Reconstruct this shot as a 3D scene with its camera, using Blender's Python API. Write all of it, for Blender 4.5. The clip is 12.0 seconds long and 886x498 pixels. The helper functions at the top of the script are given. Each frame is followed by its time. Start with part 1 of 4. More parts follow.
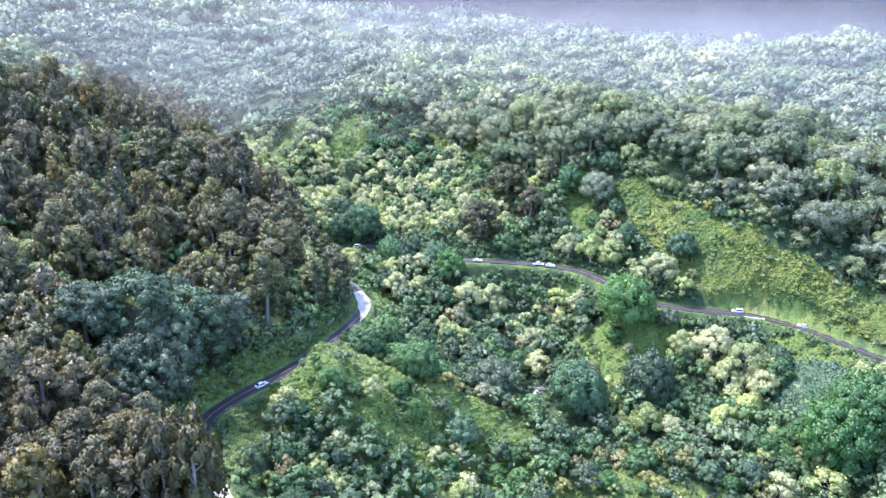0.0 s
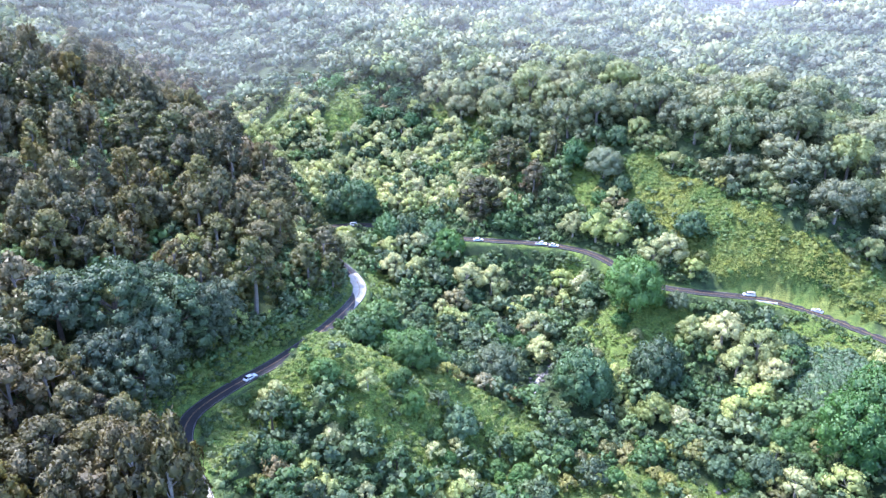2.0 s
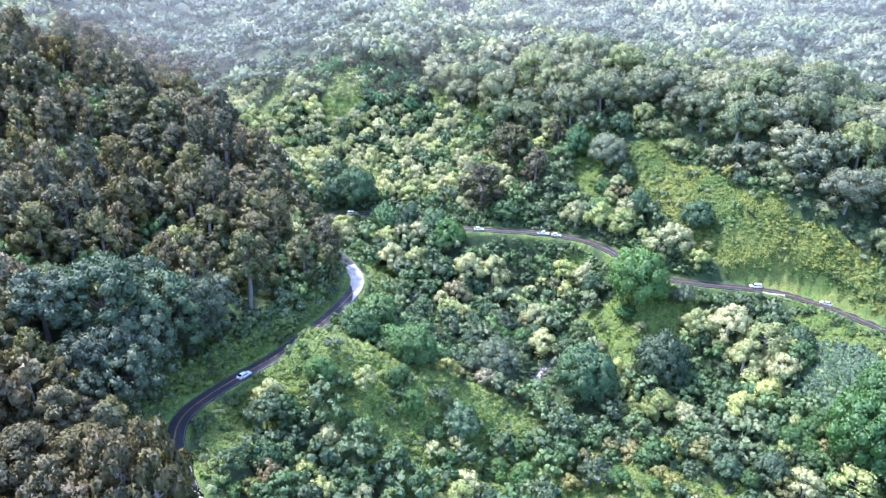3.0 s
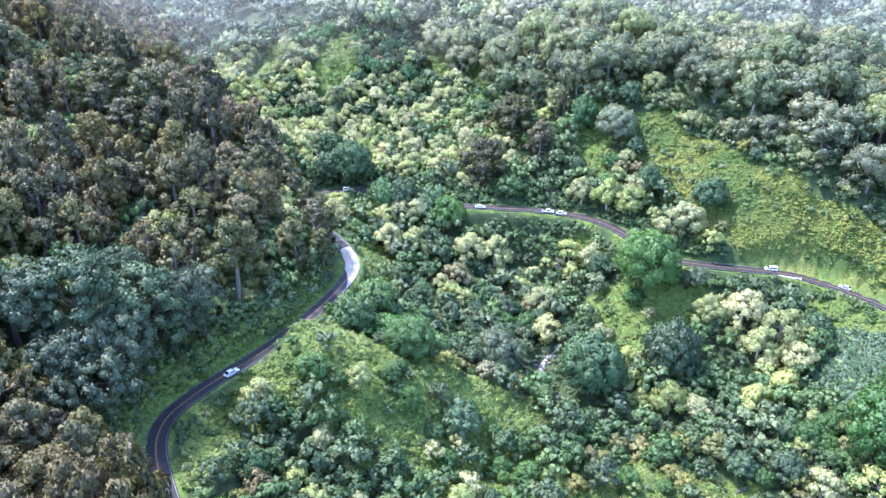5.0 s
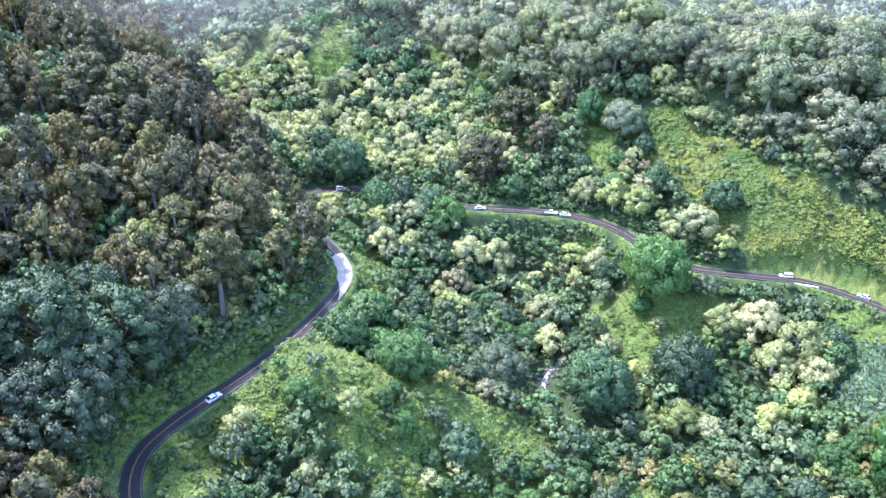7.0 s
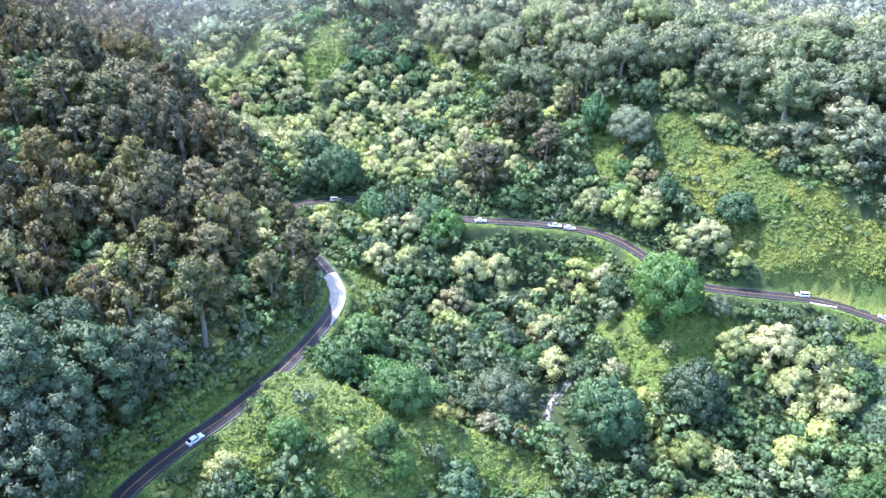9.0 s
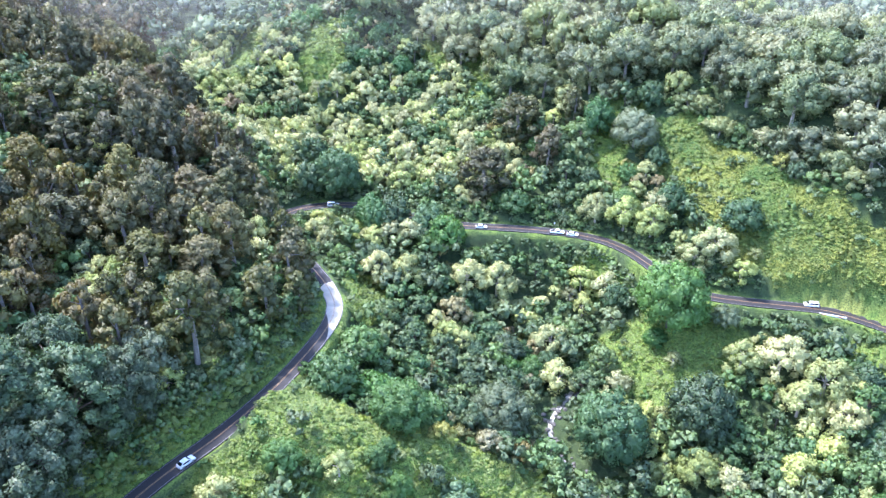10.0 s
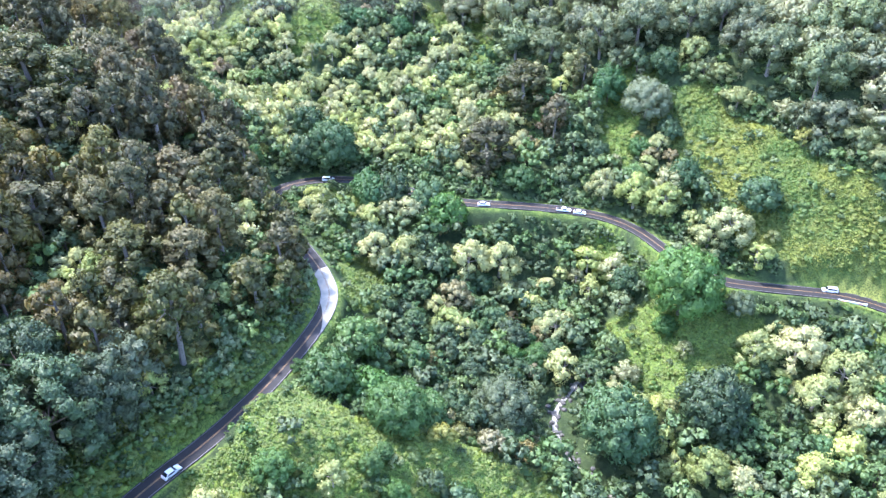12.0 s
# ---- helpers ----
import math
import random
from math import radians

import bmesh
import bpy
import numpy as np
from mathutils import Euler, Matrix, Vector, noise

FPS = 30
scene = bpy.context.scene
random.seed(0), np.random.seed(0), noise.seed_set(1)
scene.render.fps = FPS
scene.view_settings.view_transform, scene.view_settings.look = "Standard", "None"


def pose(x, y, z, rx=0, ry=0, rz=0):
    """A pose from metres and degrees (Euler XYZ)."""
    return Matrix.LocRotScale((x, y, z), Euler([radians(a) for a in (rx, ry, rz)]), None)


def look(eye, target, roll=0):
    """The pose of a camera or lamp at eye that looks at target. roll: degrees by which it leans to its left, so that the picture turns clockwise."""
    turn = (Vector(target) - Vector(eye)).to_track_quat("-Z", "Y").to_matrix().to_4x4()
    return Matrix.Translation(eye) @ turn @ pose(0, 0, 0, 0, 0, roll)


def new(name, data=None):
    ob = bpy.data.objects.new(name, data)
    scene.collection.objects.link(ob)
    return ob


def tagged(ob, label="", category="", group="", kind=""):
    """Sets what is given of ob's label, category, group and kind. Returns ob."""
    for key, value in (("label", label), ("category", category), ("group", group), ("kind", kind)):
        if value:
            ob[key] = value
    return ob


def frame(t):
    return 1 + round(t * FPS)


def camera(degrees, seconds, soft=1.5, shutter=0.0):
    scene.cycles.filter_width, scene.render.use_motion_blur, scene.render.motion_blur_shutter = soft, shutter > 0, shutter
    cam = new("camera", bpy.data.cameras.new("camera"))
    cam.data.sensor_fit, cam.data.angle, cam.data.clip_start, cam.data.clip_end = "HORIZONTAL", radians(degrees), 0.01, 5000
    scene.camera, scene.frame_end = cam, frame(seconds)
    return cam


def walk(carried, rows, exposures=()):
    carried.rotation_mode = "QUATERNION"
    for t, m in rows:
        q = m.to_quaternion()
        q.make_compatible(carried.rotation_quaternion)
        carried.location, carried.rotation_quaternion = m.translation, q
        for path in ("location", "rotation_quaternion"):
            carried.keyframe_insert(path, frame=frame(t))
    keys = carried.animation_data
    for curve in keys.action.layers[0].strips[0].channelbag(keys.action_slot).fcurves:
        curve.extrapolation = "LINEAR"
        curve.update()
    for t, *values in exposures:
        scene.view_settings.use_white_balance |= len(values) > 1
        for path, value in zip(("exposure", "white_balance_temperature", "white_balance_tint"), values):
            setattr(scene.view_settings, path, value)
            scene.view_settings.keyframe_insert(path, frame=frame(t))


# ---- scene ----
# ---- camera and its walk ----
cam = camera(63.7, 12.0, soft=1.35)
METRES, EYE, TILT, LEAN, TURN = 100.0, 160.0, -19.0, 0.0, 0.0
ROWS = [
    (0.0, 0.0, 0.0, 0.0, 0.0, 0.0, -0.0),
    (0.5, 0.001, 0.0347, 0.0125, -0.0, -0.64, -0.04),
    (1.0, 0.0014, 0.07, 0.0268, -0.01, -1.3, -0.06),
    (1.5, 0.0025, 0.1058, 0.0421, 0.0, -1.98, -0.07),
    (2.0, 0.0029, 0.1422, 0.0579, -0.02, -2.68, -0.09),
    (2.5, 0.0034, 0.1791, 0.0747, -0.01, -3.4, -0.11),
    (3.0, 0.0042, 0.2167, 0.0912, -0.01, -4.15, -0.11),
    (3.5, 0.0052, 0.2543, 0.1081, -0.0, -4.91, -0.1),
    (5.5, 0.0084, 0.4082, 0.1798, 0.02, -7.97, -0.01),
    (6.0, 0.0105, 0.4474, 0.1993, 0.02, -8.43, -0.0),
    (6.5, 0.0133, 0.486, 0.2181, 0.02, -8.67, -0.03),
    (7.0, 0.0146, 0.5238, 0.2374, 0.01, -8.9, -0.05),
    (9.0, 0.0205, 0.6724, 0.3179, 0.01, -9.77, 0.02),
    (9.5, 0.0212, 0.7094, 0.34, 0.01, -9.98, -0.0),
    (10.0, 0.0214, 0.7454, 0.3602, 0.01, -10.32, 0.02),
    (10.5, 0.0223, 0.7815, 0.3809, 0.05, -11.15, 0.04),
    (11.0, 0.0233, 0.8187, 0.4027, 0.09, -12.27, 0.04),
    (11.5, 0.0249, 0.8554, 0.4249, 0.13, -13.36, 0.03),
    (12.0, 0.0272, 0.8925, 0.4469, 0.18, -14.44, 0.04),
]
walk(cam, [(t, pose(0, 0, EYE, TILT, LEAN, TURN) @ pose(METRES * x, METRES * y, METRES * z, 90 + pitch, roll, yaw)) for t, x, y, z, yaw, pitch, roll in ROWS],
     exposures=[(0.0, 2.77, 5420, 27), (6.0, 2.83, 5440, 26), (12.0, 2.93, 5640, 22)])
# ---- world, sun ----
SUN_HIGH, SUN_WAY = 59.0, -58.0
world = bpy.data.worlds.new("sky")
scene.world = world
world.use_nodes = True
wn, wl = world.node_tree.nodes, world.node_tree.links
wn.clear()
sky = wn.new("ShaderNodeTexSky")
sky.sky_type, sky.sun_disc = "NISHITA", False
sky.sun_elevation, sky.sun_rotation = radians(SUN_HIGH), radians(SUN_WAY)
sky.altitude, sky.air_density, sky.dust_density, sky.ozone_density = 200, 1.0, 1.0, 1.5
wb = wn.new("ShaderNodeBackground")
wb.inputs["Strength"].default_value = 0.15
wo = wn.new("ShaderNodeOutputWorld")
wl.new(sky.outputs[0], wb.inputs["Color"])
wl.new(wb.outputs[0], wo.inputs["Surface"])
sun_data = bpy.data.lights.new("sun", "SUN")
sun_data.energy, sun_data.angle, sun_data.color = 1.9, radians(7.0), (1.0, 0.96, 0.88)
sun = new("sun", sun_data)
sun.matrix_world = look((600 * math.sin(radians(SUN_WAY)) * math.cos(radians(SUN_HIGH)), 600 * math.cos(radians(SUN_WAY)) * math.cos(radians(SUN_HIGH)), 600 * math.sin(radians(SUN_HIGH))), (0, 0, 0))
# ---- materials ----
def node_mat(name):
    m = bpy.data.materials.new(name)
    m.use_nodes = True
    n, l = m.node_tree.nodes, m.node_tree.links
    n.clear()
    out = n.new("ShaderNodeOutputMaterial")
    return m, n, l, out


def mix_colour(n, l, a, b, fac, kind="MIX"):
    x = n.new("ShaderNodeMix")
    x.data_type, x.blend_type = "RGBA", kind
    for slot, v in ((6, a), (7, b)):
        if isinstance(v, tuple):
            x.inputs[slot].default_value = (*v, 1)
        else:
            l.new(v, x.inputs[slot])
    if isinstance(fac, float):
        x.inputs[0].default_value = fac
    else:
        l.new(fac, x.inputs[0])
    return x.outputs[2]


def noise_tex(n, l, scale, detail=3.0, where="Object", rough=0.55):
    c = n.new("ShaderNodeTexCoord")
    t = n.new("ShaderNodeTexNoise")
    t.inputs["Scale"].default_value, t.inputs["Detail"].default_value, t.inputs["Roughness"].default_value = scale, detail, rough
    l.new(c.outputs[where], t.inputs["Vector"])
    return t.outputs["Fac"]


def ramp(n, l, fac, a, b):
    r = n.new("ShaderNodeMapRange")
    r.inputs["From Min"].default_value, r.inputs["From Max"].default_value = a, b
    l.new(fac, r.inputs["Value"])
    return r.outputs[0]


def leaf_mat(name, dark, light, other, through_leaf=0.3, gloss=0.03, drift=None, vary=1.0, grain=0.39):
    """Foliage: each tree its own tint, each leaf spray its own shade, some sprays of another colour."""
    m, n, l, out = node_mat(name)
    own = n.new("ShaderNodeAttribute")
    own.attribute_name = "tint"
    add, wrap = n.new("ShaderNodeMath"), n.new("ShaderNodeMath")
    wrap.operation = "FRACT"
    l.new(n.new("ShaderNodeObjectInfo").outputs["Random"], add.inputs[0]), l.new(own.outputs["Fac"], add.inputs[1])
    l.new(add.outputs[0], wrap.inputs[0])
    tree = wrap.outputs[0]
    leaf = n.new("ShaderNodeNewGeometry").outputs["Random Per Island"]
    c = mix_colour(n, l, dark, light, ramp2(n, l, leaf, 0.51 - grain, 0.51 + grain))
    c = mix_colour(n, l, c, other, ramp(n, l, tree, 0.45, 1.25))
    patch, stand = noise_tex(n, l, 0.35), noise_tex(n, l, 0.05)
    c = mix_colour(n, l, c, other, ramp(n, l, patch, 0.52, 0.85))
    c = mix_colour(n, l, c, dark, ramp(n, l, stand, 0.55, 0.95))
    if drift:
        c = mix_colour(n, l, c, drift, ramp(n, l, noise_tex(n, l, 0.045, 4), 0.46, 0.62))
    fine_leaf, leaf_gap = noise_tex(n, l, 1.1, 4, rough=0.65), noise_tex(n, l, 3.2, 3, rough=0.7)
    c = mix_colour(n, l, c, light, ramp(n, l, fine_leaf, 0.5, 0.8))
    # dark specks paint in the shade of gaps between the leaves
    c = mix_colour(n, l, c, tuple(v * 0.7 for v in dark), ramp(n, l, leaf_gap, 0.42, 0.22))
    hsv = n.new("ShaderNodeHueSaturation")
    more, again = n.new("ShaderNodeMath"), n.new("ShaderNodeMath")
    more.operation, again.operation = "MULTIPLY", "FRACT"
    more.inputs[1].default_value = 7.31
    l.new(tree, more.inputs[0]), l.new(more.outputs[0], again.inputs[0])
    l.new(ramp2(n, l, again.outputs[0], 0.5 - 0.013 * vary, 0.5 + 0.012 * vary), hsv.inputs["Hue"])
    l.new(ramp2(n, l, again.outputs[0], 1 - 0.16 * vary, 1 + 0.12 * vary), hsv.inputs["Saturation"])
    l.new(ramp2(n, l, tree, 1 - 0.22 * vary, 1 + 0.2 * vary), hsv.inputs["Value"])
    l.new(c, hsv.inputs["Color"])
    d, t, g = n.new("ShaderNodeBsdfDiffuse"), n.new("ShaderNodeBsdfTranslucent"), n.new("ShaderNodeBsdfGlossy")
    g.inputs["Roughness"].default_value = 0.45
    l.new(hsv.outputs[0], d.inputs["Color"])
    l.new(hsv.outputs[0], t.inputs["Color"])
    bp = n.new("ShaderNodeBump")
    bp.inputs["Strength"].default_value, bp.inputs["Distance"].default_value = 0.8, 0.5
    l.new(fine_leaf, bp.inputs["Height"])
    for q in (d, t, g):
        l.new(bp.outputs[0], q.inputs["Normal"])
    a, b = n.new("ShaderNodeMixShader"), n.new("ShaderNodeMixShader")
    a.inputs[0].default_value, b.inputs[0].default_value = through_leaf, gloss
    l.new(d.outputs[0], a.inputs[1]), l.new(t.outputs[0], a.inputs[2])
    l.new(a.outputs[0], b.inputs[1]), l.new(g.outputs[0], b.inputs[2])
    l.new(b.outputs[0], out.inputs["Surface"])
    return m


def ramp2(n, l, fac, a, b):
    r = n.new("ShaderNodeMapRange")
    r.inputs["To Min"].default_value, r.inputs["To Max"].default_value = a, b
    l.new(fac, r.inputs["Value"])
    return r.outputs[0]


def plain_mat(name, a, b, scale=4.0, rough=0.7, metal=0.0, bump=0.1, gloss=0.5):
    """A surface of two tones in grain and patches, with fine relief."""
    m, n, l, out = node_mat(name)
    p = n.new("ShaderNodeBsdfPrincipled")
    fine_grain, patch = noise_tex(n, l, scale, 5), noise_tex(n, l, scale / 7, 2)
    c = mix_colour(n, l, a, b, ramp(n, l, fine_grain, 0.3, 0.7))
    c = mix_colour(n, l, c, b, ramp(n, l, patch, 0.5, 0.9))
    l.new(c, p.inputs["Base Color"])
    p.inputs["Roughness"].default_value, p.inputs["Metallic"].default_value = rough, metal
    p.inputs["Specular IOR Level"].default_value = gloss
    bp = n.new("ShaderNodeBump")
    bp.inputs["Strength"].default_value = bump
    l.new(fine_grain, bp.inputs["Height"]), l.new(bp.outputs[0], p.inputs["Normal"])
    l.new(p.outputs[0], out.inputs["Surface"])
    return m


BARK_PALE = plain_mat("pale_bark", (0.42, 0.39, 0.34), (0.24, 0.21, 0.17), 3, 0.85, bump=0.3)
BARK_GREY = plain_mat("grey_bark", (0.25, 0.23, 0.20), (0.13, 0.115, 0.095), 3, 0.85, bump=0.3)
BARK_DARK = plain_mat("dark_bark", (0.12, 0.095, 0.07), (0.06, 0.05, 0.04), 3, 0.9, bump=0.3)
LEAVES = {
    "candlenut": leaf_mat("candlenut_leaves", (0.21, 0.262, 0.095), (0.42, 0.448, 0.16), (0.43, 0.43, 0.145), 0.25),
    "eucalyptus": leaf_mat("eucalyptus_leaves", (0.034, 0.052, 0.022), (0.132, 0.132, 0.044), (0.145, 0.12, 0.044), 0.25),
    "mango": leaf_mat("mango_leaves", (0.032, 0.072, 0.03), (0.092, 0.165, 0.058), (0.09, 0.155, 0.062), 0.2),
    "bright": leaf_mat("bright_leaves", (0.042, 0.115, 0.032), (0.11, 0.21, 0.052), (0.125, 0.215, 0.056), 0.3, vary=0.5),
    "broadleaf": leaf_mat("broadleaf_leaves", (0.042, 0.085, 0.032), (0.118, 0.19, 0.065), (0.165, 0.215, 0.075), 0.25),
    "blue": leaf_mat("blue_green_leaves", (0.034, 0.06, 0.03), (0.098, 0.142, 0.066), (0.12, 0.155, 0.075), 0.2),
    # ridge and far crowns: leaf colour lightened to hold some distance haze
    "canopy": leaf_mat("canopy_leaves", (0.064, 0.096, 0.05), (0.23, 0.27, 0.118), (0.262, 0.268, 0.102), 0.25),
}
LEAVES |= {
    "golden": leaf_mat("golden_leaves", (0.042, 0.045, 0.018), (0.13, 0.115, 0.035), (0.135, 0.10, 0.032), 0.25),
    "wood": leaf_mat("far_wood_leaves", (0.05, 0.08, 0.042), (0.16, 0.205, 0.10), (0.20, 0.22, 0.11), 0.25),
    "rust": leaf_mat("rust_leaves", (0.14, 0.125, 0.05), (0.32, 0.255, 0.10), (0.23, 0.24, 0.12), 0.25),
    "yellow": leaf_mat("yellow_leaves", (0.09, 0.12, 0.03), (0.30, 0.30, 0.09), (0.28, 0.25, 0.09), 0.3),
    "shrub": leaf_mat("shrub_leaves", (0.05, 0.105, 0.03), (0.15, 0.23, 0.068), (0.19, 0.245, 0.09), 0.3),
    "vine": leaf_mat("vine_leaves", (0.07, 0.128, 0.022), (0.185, 0.25, 0.043), (0.225, 0.262, 0.048), 0.3, vary=0.5, grain=0.25),
    "vine_yellow": leaf_mat("yellow_vine_leaves", (0.125, 0.17, 0.03), (0.295, 0.33, 0.068), (0.31, 0.315, 0.06), 0.3, drift=(0.10, 0.18, 0.04), vary=0.3, grain=0.2),
    "cane": leaf_mat("cane_leaves", (0.045, 0.095, 0.042), (0.13, 0.215, 0.095), (0.15, 0.225, 0.105), 0.25),
    "grey": leaf_mat("grey_green_leaves", (0.06, 0.09, 0.045), (0.16, 0.20, 0.10), (0.165, 0.20, 0.10), 0.25, vary=0.5),
}


def ground_mat():
    """Forest floor under the trees, green and yellow-green creeping cover on the open slopes."""
    m, n, l, out = node_mat("ground_cover")
    p = n.new("ShaderNodeBsdfPrincipled")
    green, yellow = n.new("ShaderNodeAttribute"), n.new("ShaderNodeAttribute")
    green.attribute_name, yellow.attribute_name = "green", "yellow"
    big, mid, small = noise_tex(n, l, 0.06, 4), noise_tex(n, l, 0.5, 4), noise_tex(n, l, 2.2, 5, rough=0.7)
    floor = mix_colour(n, l, (0.025, 0.04, 0.018), (0.07, 0.10, 0.035), ramp(n, l, mid, 0.35, 0.7))
    grass = mix_colour(n, l, (0.09, 0.16, 0.03), (0.225, 0.295, 0.052), ramp(n, l, mid, 0.3, 0.7))
    straw = mix_colour(n, l, (0.07, 0.13, 0.025), (0.24, 0.26, 0.06), ramp(n, l, big, 0.38, 0.6))
    c = mix_colour(n, l, floor, grass, green.outputs["Fac"])
    c = mix_colour(n, l, c, straw, yellow.outputs["Fac"])
    c = mix_colour(n, l, c, (0.03, 0.055, 0.015), ramp(n, l, small, 0.55, 0.35))
    l.new(c, p.inputs["Base Color"])
    p.inputs["Roughness"].default_value, p.inputs["Specular IOR Level"].default_value = 0.8, 0.2
    bp = n.new("ShaderNodeBump")
    bp.inputs["Strength"].default_value, bp.inputs["Distance"].default_value = 0.9, 0.6
    l.new(small, bp.inputs["Height"]), l.new(bp.outputs[0], p.inputs["Normal"])
    l.new(p.outputs[0], out.inputs["Surface"])
    return m


def asphalt_mat():
    """Dark asphalt, damp with smooth wet patches."""
    m, n, l, out = node_mat("wet_asphalt")
    p = n.new("ShaderNodeBsdfPrincipled")
    grain, wet = noise_tex(n, l, 6, 5), noise_tex(n, l, 0.16, 3)
    c = mix_colour(n, l, (0.017, 0.016, 0.0155), (0.034, 0.032, 0.03), ramp(n, l, grain, 0.3, 0.7))
    l.new(c, p.inputs["Base Color"])
    p.inputs["Specular IOR Level"].default_value = 0.3
    l.new(ramp2(n, l, ramp(n, l, wet, 0.5, 0.68), 0.75, 0.38), p.inputs["Roughness"])
    bp = n.new("ShaderNodeBump")
    bp.inputs["Strength"].default_value, bp.inputs["Distance"].default_value = 0.15, 0.02
    l.new(grain, bp.inputs["Height"]), l.new(bp.outputs[0], p.inputs["Normal"])
    l.new(p.outputs[0], out.inputs["Surface"])
    return m


GROUND, ASPHALT = ground_mat(), asphalt_mat()
ORANGE_LINE = plain_mat("orange_road_paint", (0.3, 0.17, 0.06), (0.16, 0.10, 0.05), 5, 0.6)
WHITE_LINE = plain_mat("white_road_paint", (0.24, 0.22, 0.215), (0.12, 0.11, 0.11), 2, 0.6)
PALE_ROAD = plain_mat("pale_road_surface", (0.37, 0.335, 0.265), (0.25, 0.225, 0.175), 0.5, 0.6, bump=0.05, gloss=0.3)
ROCK = plain_mat("stream_rock", (0.12, 0.115, 0.10), (0.05, 0.048, 0.042), 1.5, 0.8, bump=0.6)


def mist_mat(name, dense):
    """Sheet standing in for hazy air: mostly clear, a little of it scatters the daylight; frayed, and thinning upwards.
    """
    m, n, l, out = node_mat(name)
    clear, d, t = n.new("ShaderNodeBsdfTransparent"), n.new("ShaderNodeBsdfDiffuse"), n.new("ShaderNodeBsdfTranslucent")
    for q in (d, t):
        q.inputs["Color"].default_value = (0.9, 0.88, 0.82, 1)
    both, m2 = n.new("ShaderNodeMixShader"), n.new("ShaderNodeMixShader")
    both.inputs[0].default_value = 0.7
    l.new(d.outputs[0], both.inputs[1]), l.new(t.outputs[0], both.inputs[2])
    where = n.new("ShaderNodeSeparateXYZ")
    l.new(n.new("ShaderNodeTexCoord").outputs["Generated"], where.inputs[0])
    thick = n.new("ShaderNodeMath")
    thick.operation = "MULTIPLY"
    high = n.new("ShaderNodeMath")
    high.operation = "MULTIPLY"
    high.inputs[1].default_value = dense
    l.new(ramp(n, l, where.outputs["Z"], 1.0, 0.6), thick.inputs[0])
    l.new(ramp2(n, l, noise_tex(n, l, 0.006, 4), 0.3, 1.4), thick.inputs[1])
    l.new(thick.outputs[0], high.inputs[0])
    l.new(high.outputs[0], m2.inputs[0])
    l.new(clear.outputs[0], m2.inputs[1]), l.new(both.outputs[0], m2.inputs[2])
    l.new(m2.outputs[0], out.inputs["Surface"])
    return m


THIN_MIST, MIST = mist_mat("thin_mist", 0.017), mist_mat("mist", 0.085)
# ---- the lie of the land ----
# highway centreline: past the near bend, round the head of the gulch and out along the far side
ROAD = [(-45, 132, 41.5), (-58, 153, 42), (-65, 165, 42), (-70.5, 176, 42), (-71.5, 186, 42), (-68, 194, 42),
        (-62.5, 203, 42), (-53, 215.5, 42), (-43.6, 232.5, 42), (-36.5, 250, 42), (-32.6, 263, 42), (-32.2, 272, 42),
        (-34.6, 280, 42), (-40, 291, 42), (-52, 310, 41.6), (-62, 327, 41.2), (-63, 339, 41), (-57, 346, 41),
        (-43, 350, 41), (-24, 348, 40.6), (-6, 338, 40.2), (10, 332, 40), (25, 332, 39.4), (45, 330, 38.8), (61, 326, 38),
        (71, 318.5, 37.5), (78, 307, 36.8), (84, 296, 35.5), (93, 290, 34.2), (108, 288.6, 32.8), (122, 288.2, 31.5),
        (134, 286.5, 31)]
ROAD_EAST = [(134, 286.5, 31), (146, 281, 30), (156, 271.5, 29.5), (165, 261, 28.5), (172, 252, 28), (186, 236, 27)]
STREAM = [(26, 318, 23), (46, 306, 15), (56, 290, 12.5), (52, 276, 11.5), (41, 262, 10), (35.5, 254, 8.5), (37, 243, 7),
          (46, 229, 5.5), (66, 214, 4), (92, 197, 2), (112, 172, 0), (130, 130, -4)]
SPUR = [(-46, 216.5, 47), (-43.5, 220, 49.5), (-41.5, 224, 48.5), (-38, 228.5, 45), (-38, 219.5, 48.5), (-31, 221, 45), (-22, 221.5, 41), (-13, 221.5, 37), (-4, 222, 34), (4, 222, 31),
        (14, 223.5, 26.2), (23, 223, 21), (31, 221, 16.5)]
SOUTH = [(-27, 196, 33), (-22, 205, 38.5), (3, 207, 15), (28, 203, 9), (68, 201, 11), (-44, 169, 33), (-36, 203, 41.5), (-39, 210, 46),
         (-52, 171, 41), (-37, 183, 26), (-12, 190, 23), (-20, 170, 21), (15, 210, 12), (20, 170, 9), (60, 160, 8), (120, 206, 13), (150, 200, 24),
         (150, 240, 25), (136, 241, 23), (-20, 120, 26), (50, 90, 10), (150, 120, 25)]
BOWL = [(-14, 265, 21), (-20, 242, 26), (0, 240, 19), (5, 254, 18), (22, 240, 13), (-18, 305, 29), (0, 290, 22), (22, 318, 26), (9, 278, 22),
        (58, 306, 19), (67, 277, 18.5), (78, 266, 18), (56, 240, 11), (82, 247, 13), (111, 267, 20), (128, 249, 17), (33, 299, 12),
        (112, 230, 9), (80, 228, 7), (98, 276, 27), (-2, 330, 36), (85, 282, 32.5)]
